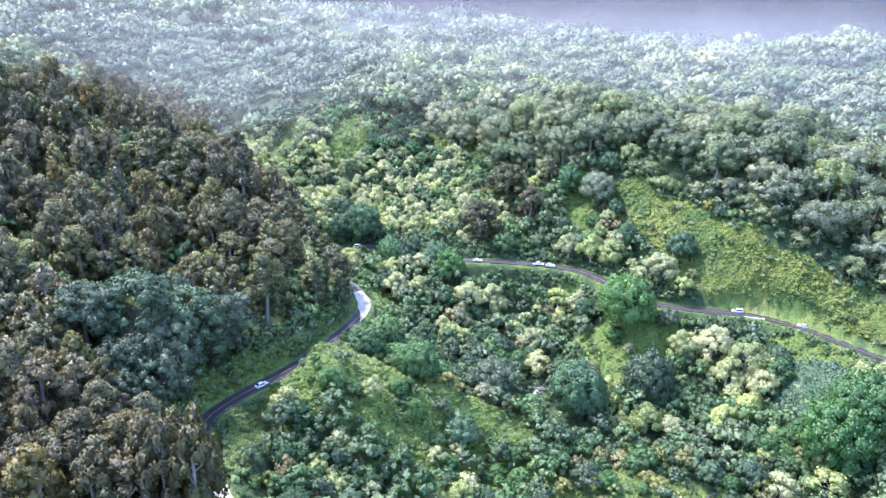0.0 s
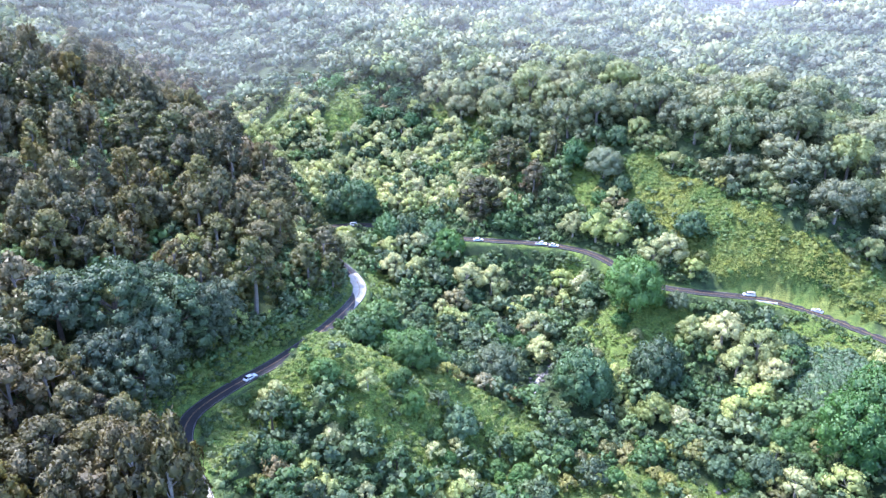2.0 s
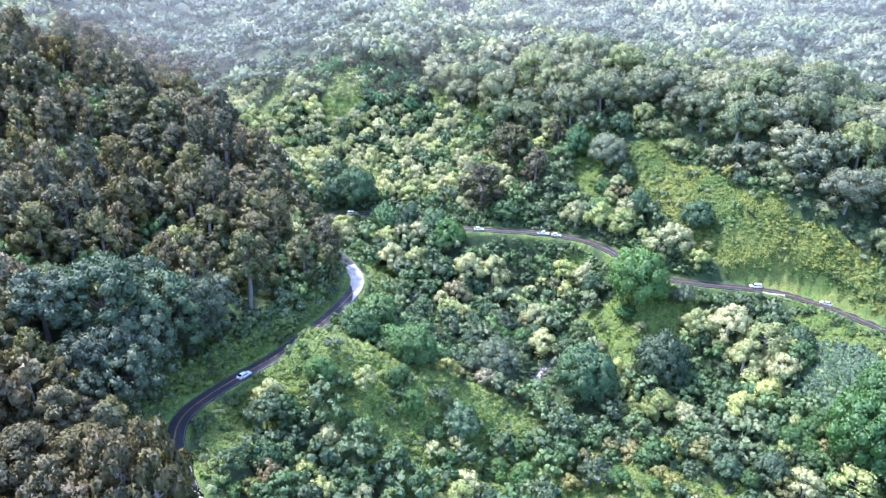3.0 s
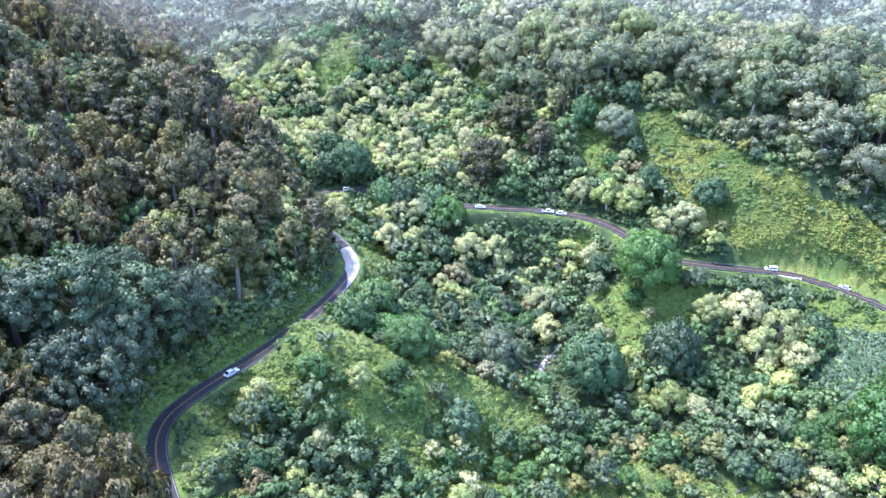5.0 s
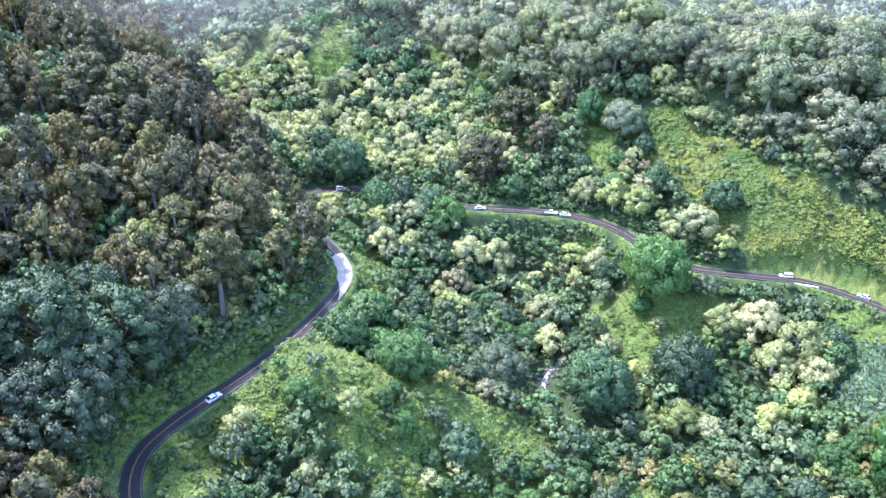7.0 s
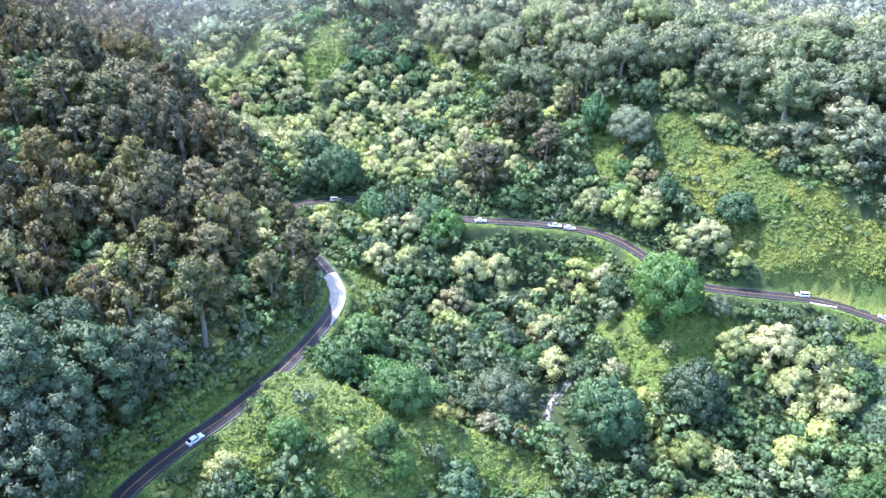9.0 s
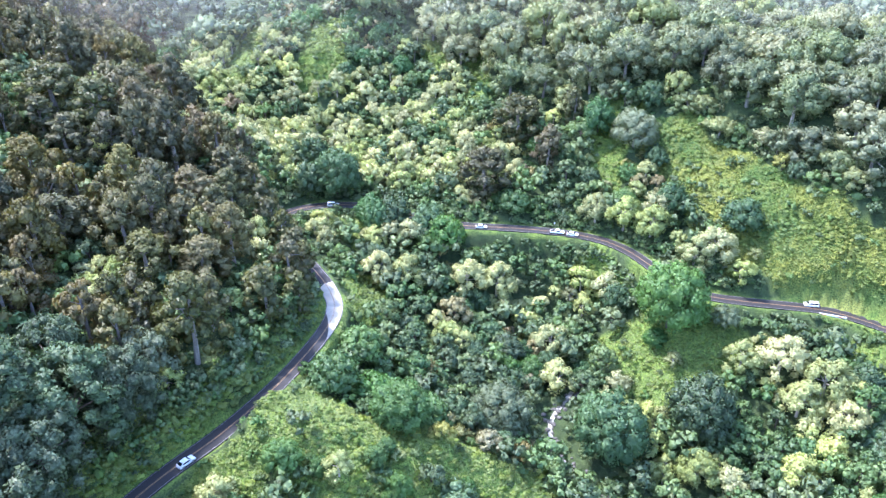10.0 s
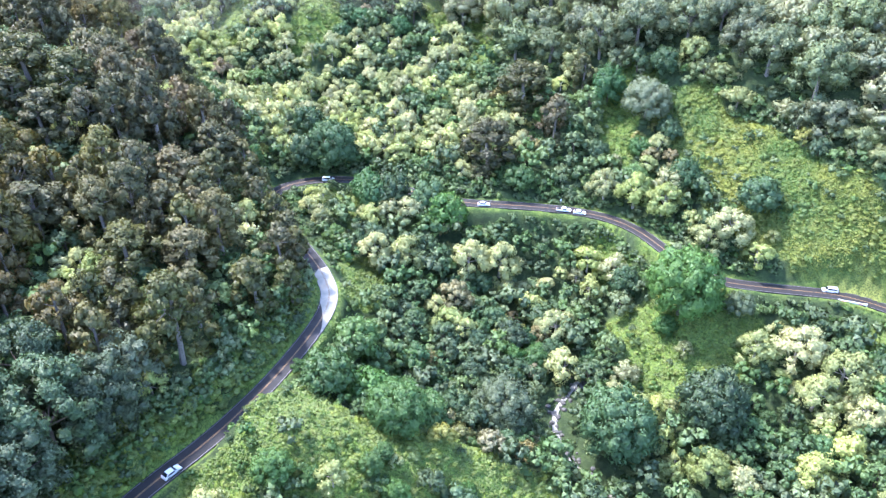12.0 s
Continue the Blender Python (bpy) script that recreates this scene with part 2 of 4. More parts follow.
WEST = [(-117, 329, 86), (-125, 305, 78), (-118, 269, 70), (-75, 253, 64), (-96, 279, 72), (-52, 254, 52), (-84, 214, 58),
        (-87, 241, 60), (-73, 130, 54), (-90, 160, 58), (-78, 189, 52), (-86, 184, 59), (-94, 200, 64), (-112, 235, 70), (-60, 290, 56), (-80, 318, 68),
        (-85, 350, 62), (-150, 200, 82), (-180, 260, 98), (-190, 340, 108), (-250, 230, 115), (-250, 420, 125),
        (-130, 120, 66), (-150, 380, 86)]
NORTH = [(86, 364, 66), (112, 316, 51), (156, 287, 52), (140, 307, 67), (159, 338, 86), (124, 366, 87), (111, 348, 66), (104, 376, 85), (73, 392, 81),
         (70, 420, 86), (39, 404, 68), (18, 428, 71), (-14, 422, 57), (-48, 437, 67), (-62, 451, 83), (-106, 470, 80), (-134, 460, 62),
         (-57, 399, 46), (-20, 375, 45), (20, 370, 51), (60, 350, 48), (186, 316, 62), (190, 350, 84), (45, 385, 63), (85, 336, 49),
         (75, 331, 41), (100, 304, 39), (-95, 410, 50), (-160, 500, 72), (100, 340, 58)]
FAR = [(0, 520, 98), (-80, 560, 100), (80, 480, 92), (160, 430, 86), (200, 480, 66), (100, 540, 72), (300, 420, 62), (230, 560, 86),
       (330, 520, 80), (60, 640, 88), (-180, 600, 82), (-120, 640, 108), (-260, 560, 118), (-330, 700, 135), (0, 800, 100), (260, 760, 84),
       (420, 640, 72), (-200, 850, 122), (380, 300, 45), (300, 200, 30), (300, 60, 20), (0, 0, 20), (-250, 60, 100), (-400, 300, 150)]


def fine(line, step=2.0):
    """A line through the points, smoothed and cut into even steps."""
    p = np.array(line, float)
    for _ in range(3):
        q = np.empty((2 * len(p), 3))
        q[0::2], q[1::2] = 0.75 * p + 0.25 * np.vstack([p[1:], p[-1:]]), 0.25 * p + 0.75 * np.vstack([p[1:], p[-1:]])
        p = np.vstack([p[:1], q[:-2], p[-1:]])
    s = np.concatenate([[0], np.cumsum(np.linalg.norm(np.diff(p[:, :2], axis=0), axis=1))])
    at = np.linspace(0, s[-1], int(s[-1] / step) + 2)
    return np.stack([np.interp(at, s, p[:, i]) for i in range(3)], axis=1)


ROAD_LINE = fine(ROAD + ROAD_EAST[1:])
STREAM_LINE = fine(STREAM)


def land_weights():
    p = np.array(ROAD[::2] + ROAD_EAST[1::2] + STREAM[::2] + SPUR + SOUTH + BOWL + WEST + NORTH + FAR, float)
    n = len(p)
    r = np.linalg.norm(p[:, None, :2] - p[None, :, :2], axis=2)
    a = np.zeros((n + 3, n + 3))
    a[:n, :n] = r + 2.0 * np.eye(n) * -1
    a[:n, n], a[:n, n + 1:] = 1, p[:, :2] / 100
    a[n:, :n] = a[:n, n:].T
    return p, np.linalg.solve(a, np.concatenate([p[:, 2], np.zeros(3)]))


LAND, WEIGHTS = land_weights()


def lumps(x, y, size, seed):
    """Even noise between -1 and 1 with lumps of about that size, quick for whole arrays."""
    u, v = x / size + seed * 17.31, y / size - seed * 9.77
    i, j = np.floor(u), np.floor(v)
    f, g = u - i, v - j
    f, g = f * f * (3 - 2 * f), g * g * (3 - 2 * g)

    def h(a, b):
        k = np.sin(a * 127.1 + b * 311.7 + seed * 74.7) * 43758.5453
        return 2 * (k - np.floor(k)) - 1
    return (h(i, j) * (1 - f) + h(i + 1, j) * f) * (1 - g) + (h(i, j + 1) * (1 - f) + h(i + 1, j + 1) * f) * g


def near_line(x, y, line):
    """Distance to a line and its height there."""
    best, z = np.full(x.shape, 1e9), np.zeros(x.shape)
    lo, hi = line.min(axis=0) - 25, line.max(axis=0) + 25
    close = np.flatnonzero((x > lo[0]) & (x < hi[0]) & (y > lo[1]) & (y < hi[1]))
    for part in np.array_split(close, len(close) // 4000 + 1):
        if len(part):
            r = (x[part, None] - line[None, :, 0]) ** 2 + (y[part, None] - line[None, :, 1]) ** 2
            k = np.argmin(r, axis=1)
            best[part], z[part] = np.sqrt(r[np.arange(len(part)), k]), line[k, 2]
    return best, z


def blend(a, b, t):
    t = np.clip(t, 0, 1)
    t = t * t * (3 - 2 * t)
    return a * (1 - t) + b * t


def ground_z(x, y, rough=1.0):
    """Height of the ground at arrays of places."""
    x, y = np.atleast_1d(np.asarray(x, float)), np.atleast_1d(np.asarray(y, float))
    z = np.zeros(x.shape)
    n = len(LAND)
    for p, w in zip(LAND, WEIGHTS[:n]):
        z += w * np.hypot(x - p[0], y - p[1])
    z += WEIGHTS[n] + (WEIGHTS[n + 1] * x + WEIGHTS[n + 2] * y) / 100
    # beyond the gulch the country levels out to a plateau that falls off to the coast in the east
    far = np.hypot(x, y - 320)
    flat = 94 - np.clip(x - 100, 0, 4000) * 0.018 + np.clip(-x - 80, 0, 500) * 0.11 + 13 * lumps(x, y, 170, 3) + 8 * lumps(x, y, 70, 4)
    # the mountain's foot, inland to the west
    flat = flat + 0.085 * np.clip(far - 520, 0, 950) * blend(np.ones(x.shape), np.zeros(x.shape), (x / np.maximum(y, 50) + 0.12) / 0.6)
    z = blend(z, flat, (far - 380) / 300)
    z = z + rough * (0.9 * lumps(x, y, 9, 1) + 0.45 * lumps(x, y, 3.7, 2))
    d, rz = near_line(x, y, ROAD_LINE)
    z = blend(rz - 0.22, z, (d - 3.1) / 3.4)
    d, sz = near_line(x, y, STREAM_LINE)
    return blend(np.minimum(z, sz - 0.35), z, (d - 0.9) / 4.0)
# ---- ground, road, stream ----
def inside(x, y, poly):
    hit = np.zeros(x.shape, bool)
    for (x0, y0), (x1, y1) in zip(poly, poly[1:] + poly[:1]):
        if y0 != y1:
            hit ^= ((y0 > y) != (y1 > y)) & (x < (x1 - x0) * (y - y0) / (y1 - y0) + x0)
    return hit


YELLOW_SLOPE = [(80, 382), (92, 374), (108, 352), (123, 331), (136, 309), (150, 297), (166, 291), (184, 281), (190, 250), (166, 264), (150, 284), (120, 294), (104, 298), (96, 318), (88, 340)]
OPEN_NEAR = [
    [(57, 270), (58, 292), (70, 296), (92, 285), (108, 274), (92, 262), (84, 256), (66, 254)],
    [(-48, 214), (-44, 224), (-36, 234), (-14, 229), (12, 228), (31, 223), (29, 214), (8, 208), (-8, 205), (-24, 200), (-36, 198), (-42, 206)],
    [(-62, 158), (-68, 188), (-58, 204), (-47, 214), (-40, 214), (-45, 192), (-50, 168)],
    [(-76, 428), (-60, 420), (-50, 440), (-50, 478), (-66, 484), (-74, 456)],
    [(12, 402), (22, 402), (27, 448), (14, 452)],
    [(-112, 440), (-98, 440), (-88, 490), (-106, 492)],
]
OPEN_FAR = [
    [(60, 352), (74, 340), (82, 362), (78, 382), (62, 380)],
    [(132, 258), (140, 276), (152, 272), (168, 250), (160, 240), (140, 256)],
    [(-31, 272), (-36, 296), (-26, 310), (-16, 300), (-20, 284), (-27, 270)],
    [(-44, 334), (-50, 342), (-34, 344), (-22, 336), (-30, 322)],
    [(52, 318), (60, 322), (70, 314), (74, 304), (62, 306)],
    [(-64, 198), (-56, 209), (-49, 221), (-54, 226), (-66, 213), (-76, 200)],
    [(-34, 214), (-30, 200), (-22, 184), (4, 182), (30, 194), (36, 208), (32, 220), (-4, 214), (-22, 210)],
    [(-10, 436), (4, 430), (8, 460), (-6, 468)],
]

OPEN_FOOT = [[(18, 172), (34, 192), (38, 207), (60, 207), (84, 204), (98, 196), (100, 184), (60, 168)]]

CANES = [(140, 261), (158, 241), (150, 224), (130, 219), (122, 232)]


def cover(x, y):
    """Share of green and of yellow creeping cover on the ground."""
    jx, jy = x + 5 * lumps(x, y, 11, 5), y + 5 * lumps(x, y, 11, 6)
    yellow = inside(jx, jy, YELLOW_SLOPE).astype(float)
    green = np.zeros(x.shape)
    for poly in OPEN_NEAR + OPEN_FAR + OPEN_FOOT:
        green = np.maximum(green, inside(jx, jy, poly))
    d, _ = near_line(x, y, ROAD_LINE)
    green = np.maximum(green, np.clip((4.6 + 1.5 * lumps(x, y, 8, 7) - d) / 1.5, 0, 1))
    return green, yellow


def top_z(x, y):
    """Height of the ground with the swell of the creepers on it."""
    x, y = np.atleast_1d(np.asarray(x, float)), np.atleast_1d(np.asarray(y, float))
    swell = np.maximum(*cover(x, y)) * np.clip(near_line(x, y, ROAD_LINE)[0] / 4 - 1.5, 0, 1)
    return ground_z(x, y) + swell * (0.4 * lumps(x, y, 2.6, 8) + 0.9 * lumps(x, y, 6, 9))


def sheet_axis(mid, n, close, reach):
    u = np.linspace(-1, 1, n)
    return mid + close * u + (reach - close) * np.sign(u) * np.abs(u) ** 6


def build_ground():
    gx, gy = sheet_axis(10, 340, 260, 4300), sheet_axis(310, 340, 260, 4300)
    x, y = np.meshgrid(gx, gy, indexing="ij")
    x, y = x.ravel(), y.ravel()
    green, yellow = cover(x, y)
    z = top_z(x, y)
    n = len(gx)
    i = np.arange((n - 1) * n).reshape(n - 1, n)[:, :-1].ravel()
    faces = np.stack([i, i + n, i + n + 1, i + 1], axis=1)
    me = bpy.data.meshes.new("ground")
    me.from_pydata(np.stack([x, y, z], axis=1).tolist(), [], faces.tolist())
    for name, values in (("green", green), ("yellow", yellow)):
        me.attributes.new(name, "FLOAT", "POINT").data.foreach_set("value", values.astype(np.float32))
    me.materials.append(GROUND)
    me.shade_smooth()
    tagged(new("ground", me), "steep green valley ground with creeping vines and grass", "ground", kind="structure")


def ribbon(name, line, offset, width, lift, thick, mat, parent=None):
    """A strip that follows a line at a sideways offset, with its edge turned down."""
    d = np.gradient(line[:, :2], axis=0)
    d /= np.linalg.norm(d, axis=1)[:, None]
    side = np.stack([d[:, 1], -d[:, 0]], axis=1)
    rows = []
    for p, s, width, offset in zip(line, side, np.broadcast_to(width, len(line)), np.broadcast_to(offset, len(line))):
        for o, h in ((-width / 2 - 0.02, -thick), (-width / 2, 0), (0, 0.0), (width / 2, 0), (width / 2 + 0.02, -thick)):
            rows.append((p[0] + s[0] * (o + offset), p[1] + s[1] * (o + offset), p[2] + lift + h))
    f = [(5 * i + k, 5 * i + k + 1, 5 * i + k + 6, 5 * i + k + 5) for i in range(len(line) - 1) for k in range(4)]
    me = bpy.data.meshes.new(name)
    me.from_pydata(rows, [], [t[::-1] for t in f])
    me.materials.append(mat)
    ob = new(name, me)
    ob.parent = parent
    return ob


build_ground()
road = ribbon("road", ROAD_LINE, 0, 5.4, 0.0, 0.4, ASPHALT)
tagged(road, "winding two-lane road of damp dark asphalt", "road", kind="structure")
ribbon("centre_line", ROAD_LINE, -0.13, 0.1, 0.012, 0.01, ORANGE_LINE, road)
ribbon("centre_line", ROAD_LINE, 0.13, 0.1, 0.012, 0.01, ORANGE_LINE, road)
ribbon("edge_line", ROAD_LINE, 2.4, 0.09, 0.012, 0.01, WHITE_LINE, road)
ribbon("edge_line", ROAD_LINE, -2.4, 0.09, 0.012, 0.01, WHITE_LINE, road)
for a, b in ((100, 156), (255, 287)):
    # the pale strip starts on the outer side of the bend and widens
    stretch = ROAD_LINE[(ROAD_LINE[:, 1] > a) & (ROAD_LINE[:, 1] < b) & (ROAD_LINE[:, 0] < -20)]
    grow = np.clip((stretch[:, 1] - a) / 14, 0.12, 1) * np.clip((b - stretch[:, 1]) / 3 + 0.3, 0, 1) if b > 200 else np.ones(len(stretch))
    wide = 5.1 * grow + 0.25 * lumps(stretch[:, 0], stretch[:, 1], 3, 30)
    ribbon("pale_strip", stretch, 2.6 - wide / 2, wide, 0.006, 0.008, PALE_ROAD, road)["label"] = "pale stretch of road at the bend"


# ---- added sheets for the haze over the far plateau ----
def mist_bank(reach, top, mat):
    verts, faces = [], []
    for i in range(41):
        a = radians(-50 + 2.5 * i)
        for z in (20, 90, 150, top):
            # the sheet leans forward so that the sun brightens it
            verts.append((reach * math.sin(a), 100 + reach * math.cos(a) - 0.8 * (z - 20), z))
    for i in range(40):
        faces += [(4 * i + k, 4 * i + k + 1, 4 * i + k + 5, 4 * i + k + 4) for k in range(3)]
    me = bpy.data.meshes.new("mist")
    me.from_pydata(verts, [], faces)
    me.materials.append(mat)
    tagged(new("mist", me), "sheet of thin white haze over the far forest", "mist", kind="structure")


for reach, top in ((400, 200), (445, 200), (490, 200), (560, 200), (650, 200), (760, 200), (900, 200)):
    mist_bank(reach, top, THIN_MIST)
for reach, top in ((1080, 195), (1350, 200), (1700, 205), (2200, 210), (2900, 215)):
    mist_bank(reach, top, MIST)
# the white sky low over the coast, far behind all
m, n, l, out = node_mat("bright_haze")
glow = n.new("ShaderNodeEmission")
l.new(mix_colour(n, l, (1.0, 0.99, 0.84), (0.95, 0.96, 0.84), noise_tex(n, l, 0.0015, 2)), glow.inputs["Color"])
glow.inputs["Strength"].default_value = 0.3
l.new(glow.outputs[0], out.inputs["Surface"])
rim = [(4200 * math.sin(radians(a)), 100 + 4200 * math.cos(radians(a))) for a in range(-46, 47, 2)]
me = bpy.data.meshes.new("backdrop")
me.from_pydata([(x, y, z) for x, y in rim for z in (-50, 1100)], [], [(2 * i, 2 * i + 1, 2 * i + 3, 2 * i + 2) for i in range(len(rim) - 1)])
me.materials.append(m)
tagged(new("backdrop", me), "white hazy sky low over the distant coast", "sky", kind="structure")
# ---- trees ----
def leaf_cloud(rng, centres, radii, count, size, mid, droop=0.0):
    """Leaf sprays, each a small blade, on the shells of a crown's clumps, turned outwards with them."""
    verts, faces, turns = [], [], []
    weight = radii ** 2 / np.sum(radii ** 2)
    for c, r, w in zip(centres, radii, weight):
        k = max(6, int(count * w))
        v = rng.normal(size=(k, 3))
        v /= np.linalg.norm(v, axis=1)[:, None]
        out = (c - mid) / (np.linalg.norm(c - mid) + 1e-6)
        v = v + 0.5 * out + np.array([0, 0, 0.3])
        v /= np.linalg.norm(v, axis=1)[:, None]
        p = c + v * r * (rng.uniform(0.74, 1.06, (k, 1)) + 0.22 * rng.uniform(0, 1, (k, 1)) ** 3)
        nrm = v + rng.normal(size=(k, 3)) * 0.55
        nrm /= np.linalg.norm(nrm, axis=1)[:, None]
        a = np.cross(nrm, rng.normal(size=(k, 3)))
        a /= np.linalg.norm(a, axis=1)[:, None]
        b = np.cross(nrm, a)
        s = size * rng.uniform(0.6, 1.35, (k, 1))
        down = np.array([0, 0, -droop]) * s
        q = np.stack([p - a * s * 0.6 - b * s * 0.3, p + a * s * 0.65 - b * s * 0.25 + down, p + b * s * 0.62], axis=1)
        turn = v + 0.3 * out + rng.normal(size=(k, 3)) * 0.36
        wrong = np.einsum("ij,ij->i", np.cross(q[:, 1] - q[:, 0], q[:, 2] - q[:, 0]), turn) < 0
        q[wrong] = q[wrong][:, ::-1]
        base = len(verts)
        verts += q.reshape(-1, 3).tolist()
        turns += np.repeat(turn, 3, axis=0).tolist()
        faces += [(base + 3 * i, base + 3 * i + 1, base + 3 * i + 2) for i in range(k)]
    return verts, faces, turns


def round_off(me, turns):
    """Let the leaves take the light as their clumps do."""
    t = np.array(turns, np.float32)
    t /= np.linalg.norm(t, axis=1)[:, None]
    me.attributes.new("custom_normal", "FLOAT_VECTOR", "POINT").data.foreach_set("vector", t.ravel())


def ball(level):
    bm = bmesh.new()
    bmesh.ops.create_icosphere(bm, subdivisions=level, radius=1.0)
    v, f = np.array([w.co[:] for w in bm.verts]), [tuple(w.index for w in p.verts) for p in bm.faces]
    bm.free()
    return v, f


BALLS = {1: ball(1)}


def cores(rng, centres, radii, mid, verts, faces, turns, level, share=0.74):
    """The leafy lump of each clump, uneven, open underneath."""
    bv, bf = BALLS[level]
    for c, r in zip(centres, radii):
        out = (c - mid) / (np.linalg.norm(c - mid) + 1e-6)
        bumps = rng.uniform(0.78, 1.12, (len(bv), 1))
        v = bv * r * share * bumps * np.array([1, 1, 0.92]) + c
        keep = [f for f in bf if (sum(bv[i] for i in f) @ (0.6 * out + np.array([0, 0, 0.8]))) > -1.35]
        used = sorted({i for f in keep for i in f})
        index = {k: n + len(verts) for n, k in enumerate(used)}
        verts += v[used].tolist()
        turns += (bv[used] + 0.3 * out).tolist()
        faces += [tuple(index[i] for i in f) for f in keep]


def tube(verts, faces, a, b, ra, rb, sides=6):
    a, b = np.array(a, float), np.array(b, float)
    w = (b - a) / np.linalg.norm(b - a)
    u = np.cross(w, (0.3, 0.9, 0.2))
    u /= np.linalg.norm(u)
    v = np.cross(w, u)
    base = len(verts)
    for p, r in ((a, ra), (b, rb)):
        for i in range(sides):
            t = 2 * math.pi * i / sides
            verts.append((p + r * (u * math.cos(t) + v * math.sin(t))).tolist())
    faces += [(base + i, base + (i + 1) % sides, base + sides + (i + 1) % sides, base + sides + i) for i in range(sides)]


def clumps(rng, form, r, h, more=1.0):
    """Centres and radii of the leaf clumps of a crown of radius r on a tree h high."""
    if form == "round":          # dense dome
        k = int(24 * more)
        i = np.arange(k) + 0.5
        t = math.pi * (1 + 5 ** 0.5) * i
        zz = 1 - 1.35 * i / k
        rr = np.sqrt(np.clip(1 - zz * zz, 0.05, 1))
        c = np.stack([rr * np.cos(t), rr * np.sin(t), zz], axis=1) * np.array([0.74, 0.74, 0.72]) * r
        c += rng.normal(size=(k, 3)) * 0.05 * r + np.array([0, 0, h - r])
        return np.vstack([c, [[0, 0, h - r]]]), np.concatenate([rng.uniform(0.27, 0.38, k) * r, [0.62 * r]])
    if form == "nut":            # a few large rounded heads
        k = int(17 * more)
        t = rng.uniform(-0.4, 0.4, k) + np.arange(k) * 2.4
        d = np.sqrt((np.arange(k) + 0.3) / k) * 0.84
        c = np.stack([np.cos(t) * d * r, np.sin(t) * d * r, h - r * (0.27 + 1.15 * d ** 2 + rng.uniform(-0.12, 0.3, k))], axis=1)
        return c, rng.uniform(0.17, 0.38, k) * r
    if form == "heads":          # separate rounded heads
        k = int(17 * more)
        t = rng.uniform(-0.4, 0.4, k) + np.arange(k) * 2.4
        d = np.sqrt((np.arange(k) + 0.4) / k) * 0.85
        c = np.stack([np.cos(t) * d * r, np.sin(t) * d * r, h - r * (0.25 + 0.95 * d ** 2 + rng.uniform(-0.12, 0.35, k))], axis=1)
        return c, rng.uniform(0.19, 0.32, k) * r
    if form == "tall":           # upright, tufted, broken by gaps
        k = int(24 * more)
        t = np.arange(k) * 2.4 + rng.uniform(-0.5, 0.5, k)
        f = np.linspace(0, 1, k) ** 0.75
        d = 0.8 * np.sin(math.pi * (0.26 + 0.68 * f)) * rng.uniform(0.5, 1.1, k)
        c = np.stack([np.cos(t) * d * r, np.sin(t) * d * r, h * (0.15 + 0.8 * f) + rng.uniform(-0.05, 0.03, k) * h], axis=1)
        return c, rng.uniform(0.16, 0.36, k) * r
    if form == "draped":         # clothed in leaves from the foot up, in hanging tiers
        k = int(40 * more)
        t = np.arange(k) * 2.4 + rng.uniform(-0.4, 0.4, k)
        f = np.linspace(0, 1, k) ** 0.85
        d = 0.86 * np.sqrt(np.clip(1 - (f * 1.06 - 0.12) ** 3, 0, 1)) * rng.uniform(0.7, 1.08, k)
        c = np.stack([np.cos(t) * d * r, np.sin(t) * d * r, h * (0.12 + 0.8 * f)], axis=1)
        return c, rng.uniform(0.16, 0.34, k) * r
    if form == "umbrella":       # broad top, some clumps hanging low
        k = int(25 * more)
        t = np.arange(k) * 2.4 + rng.uniform(-0.4, 0.4, k)
        d = np.sqrt((np.arange(k) + 0.5) / k) * 0.88
        low = np.where(np.arange(k) % 5 < 2, rng.uniform(0.45, 1.6, k), 0) * r
        c = np.stack([np.cos(t) * d * r, np.sin(t) * d * r, h - 0.32 * r - 0.7 * r * d ** 2 - rng.uniform(0, 0.25, k) * r - 0.6 * low], axis=1)
        return c, rng.uniform(0.2, 0.4, k) * r
    if form == "far":            # a few broad lumps
        k = 9
        t, d = np.arange(k) * 2.4, np.sqrt((np.arange(k) + 0.3) / k) * 0.8
        c = np.stack([np.cos(t) * d * r, np.sin(t) * d * r, h - 0.5 * r - 0.4 * r * d ** 2 - rng.uniform(0, 0.25, k) * r], axis=1)
        return c, rng.uniform(0.26, 0.42, k) * r
    k = int(6 * more)            # low shrub
    t, d = np.arange(k) * 2.4, np.sqrt((np.arange(k) + 0.3) / k) * 0.7
    c = np.stack([np.cos(t) * d * r, np.sin(t) * d * r, h * rng.uniform(0.35, 0.7, k)], axis=1)
    return c, rng.uniform(0.3, 0.45, k) * r


def crown_mesh(name, seed, form, r, h, count, size, mat, more=1.0, level=1):
    rng = np.random.default_rng(seed)
    c, cr = clumps(rng, form, r, h, more)
    cr = cr * more ** -0.4
    mid = np.array([0, 0, h - r * (1.4 if form in ("tall", "draped") else 1.0)])
    verts, faces, turns = leaf_cloud(rng, c, cr, count, size, mid, 0.35 if form in ("tall", "draped") else 0.1)
    cores(rng, c, cr, mid, verts, faces, turns, level)
    me = bpy.data.meshes.new(name)
    me.from_pydata(verts, [], faces)
    me.materials.append(mat)
    me.shade_smooth()
    round_off(me, turns)
    return me, c


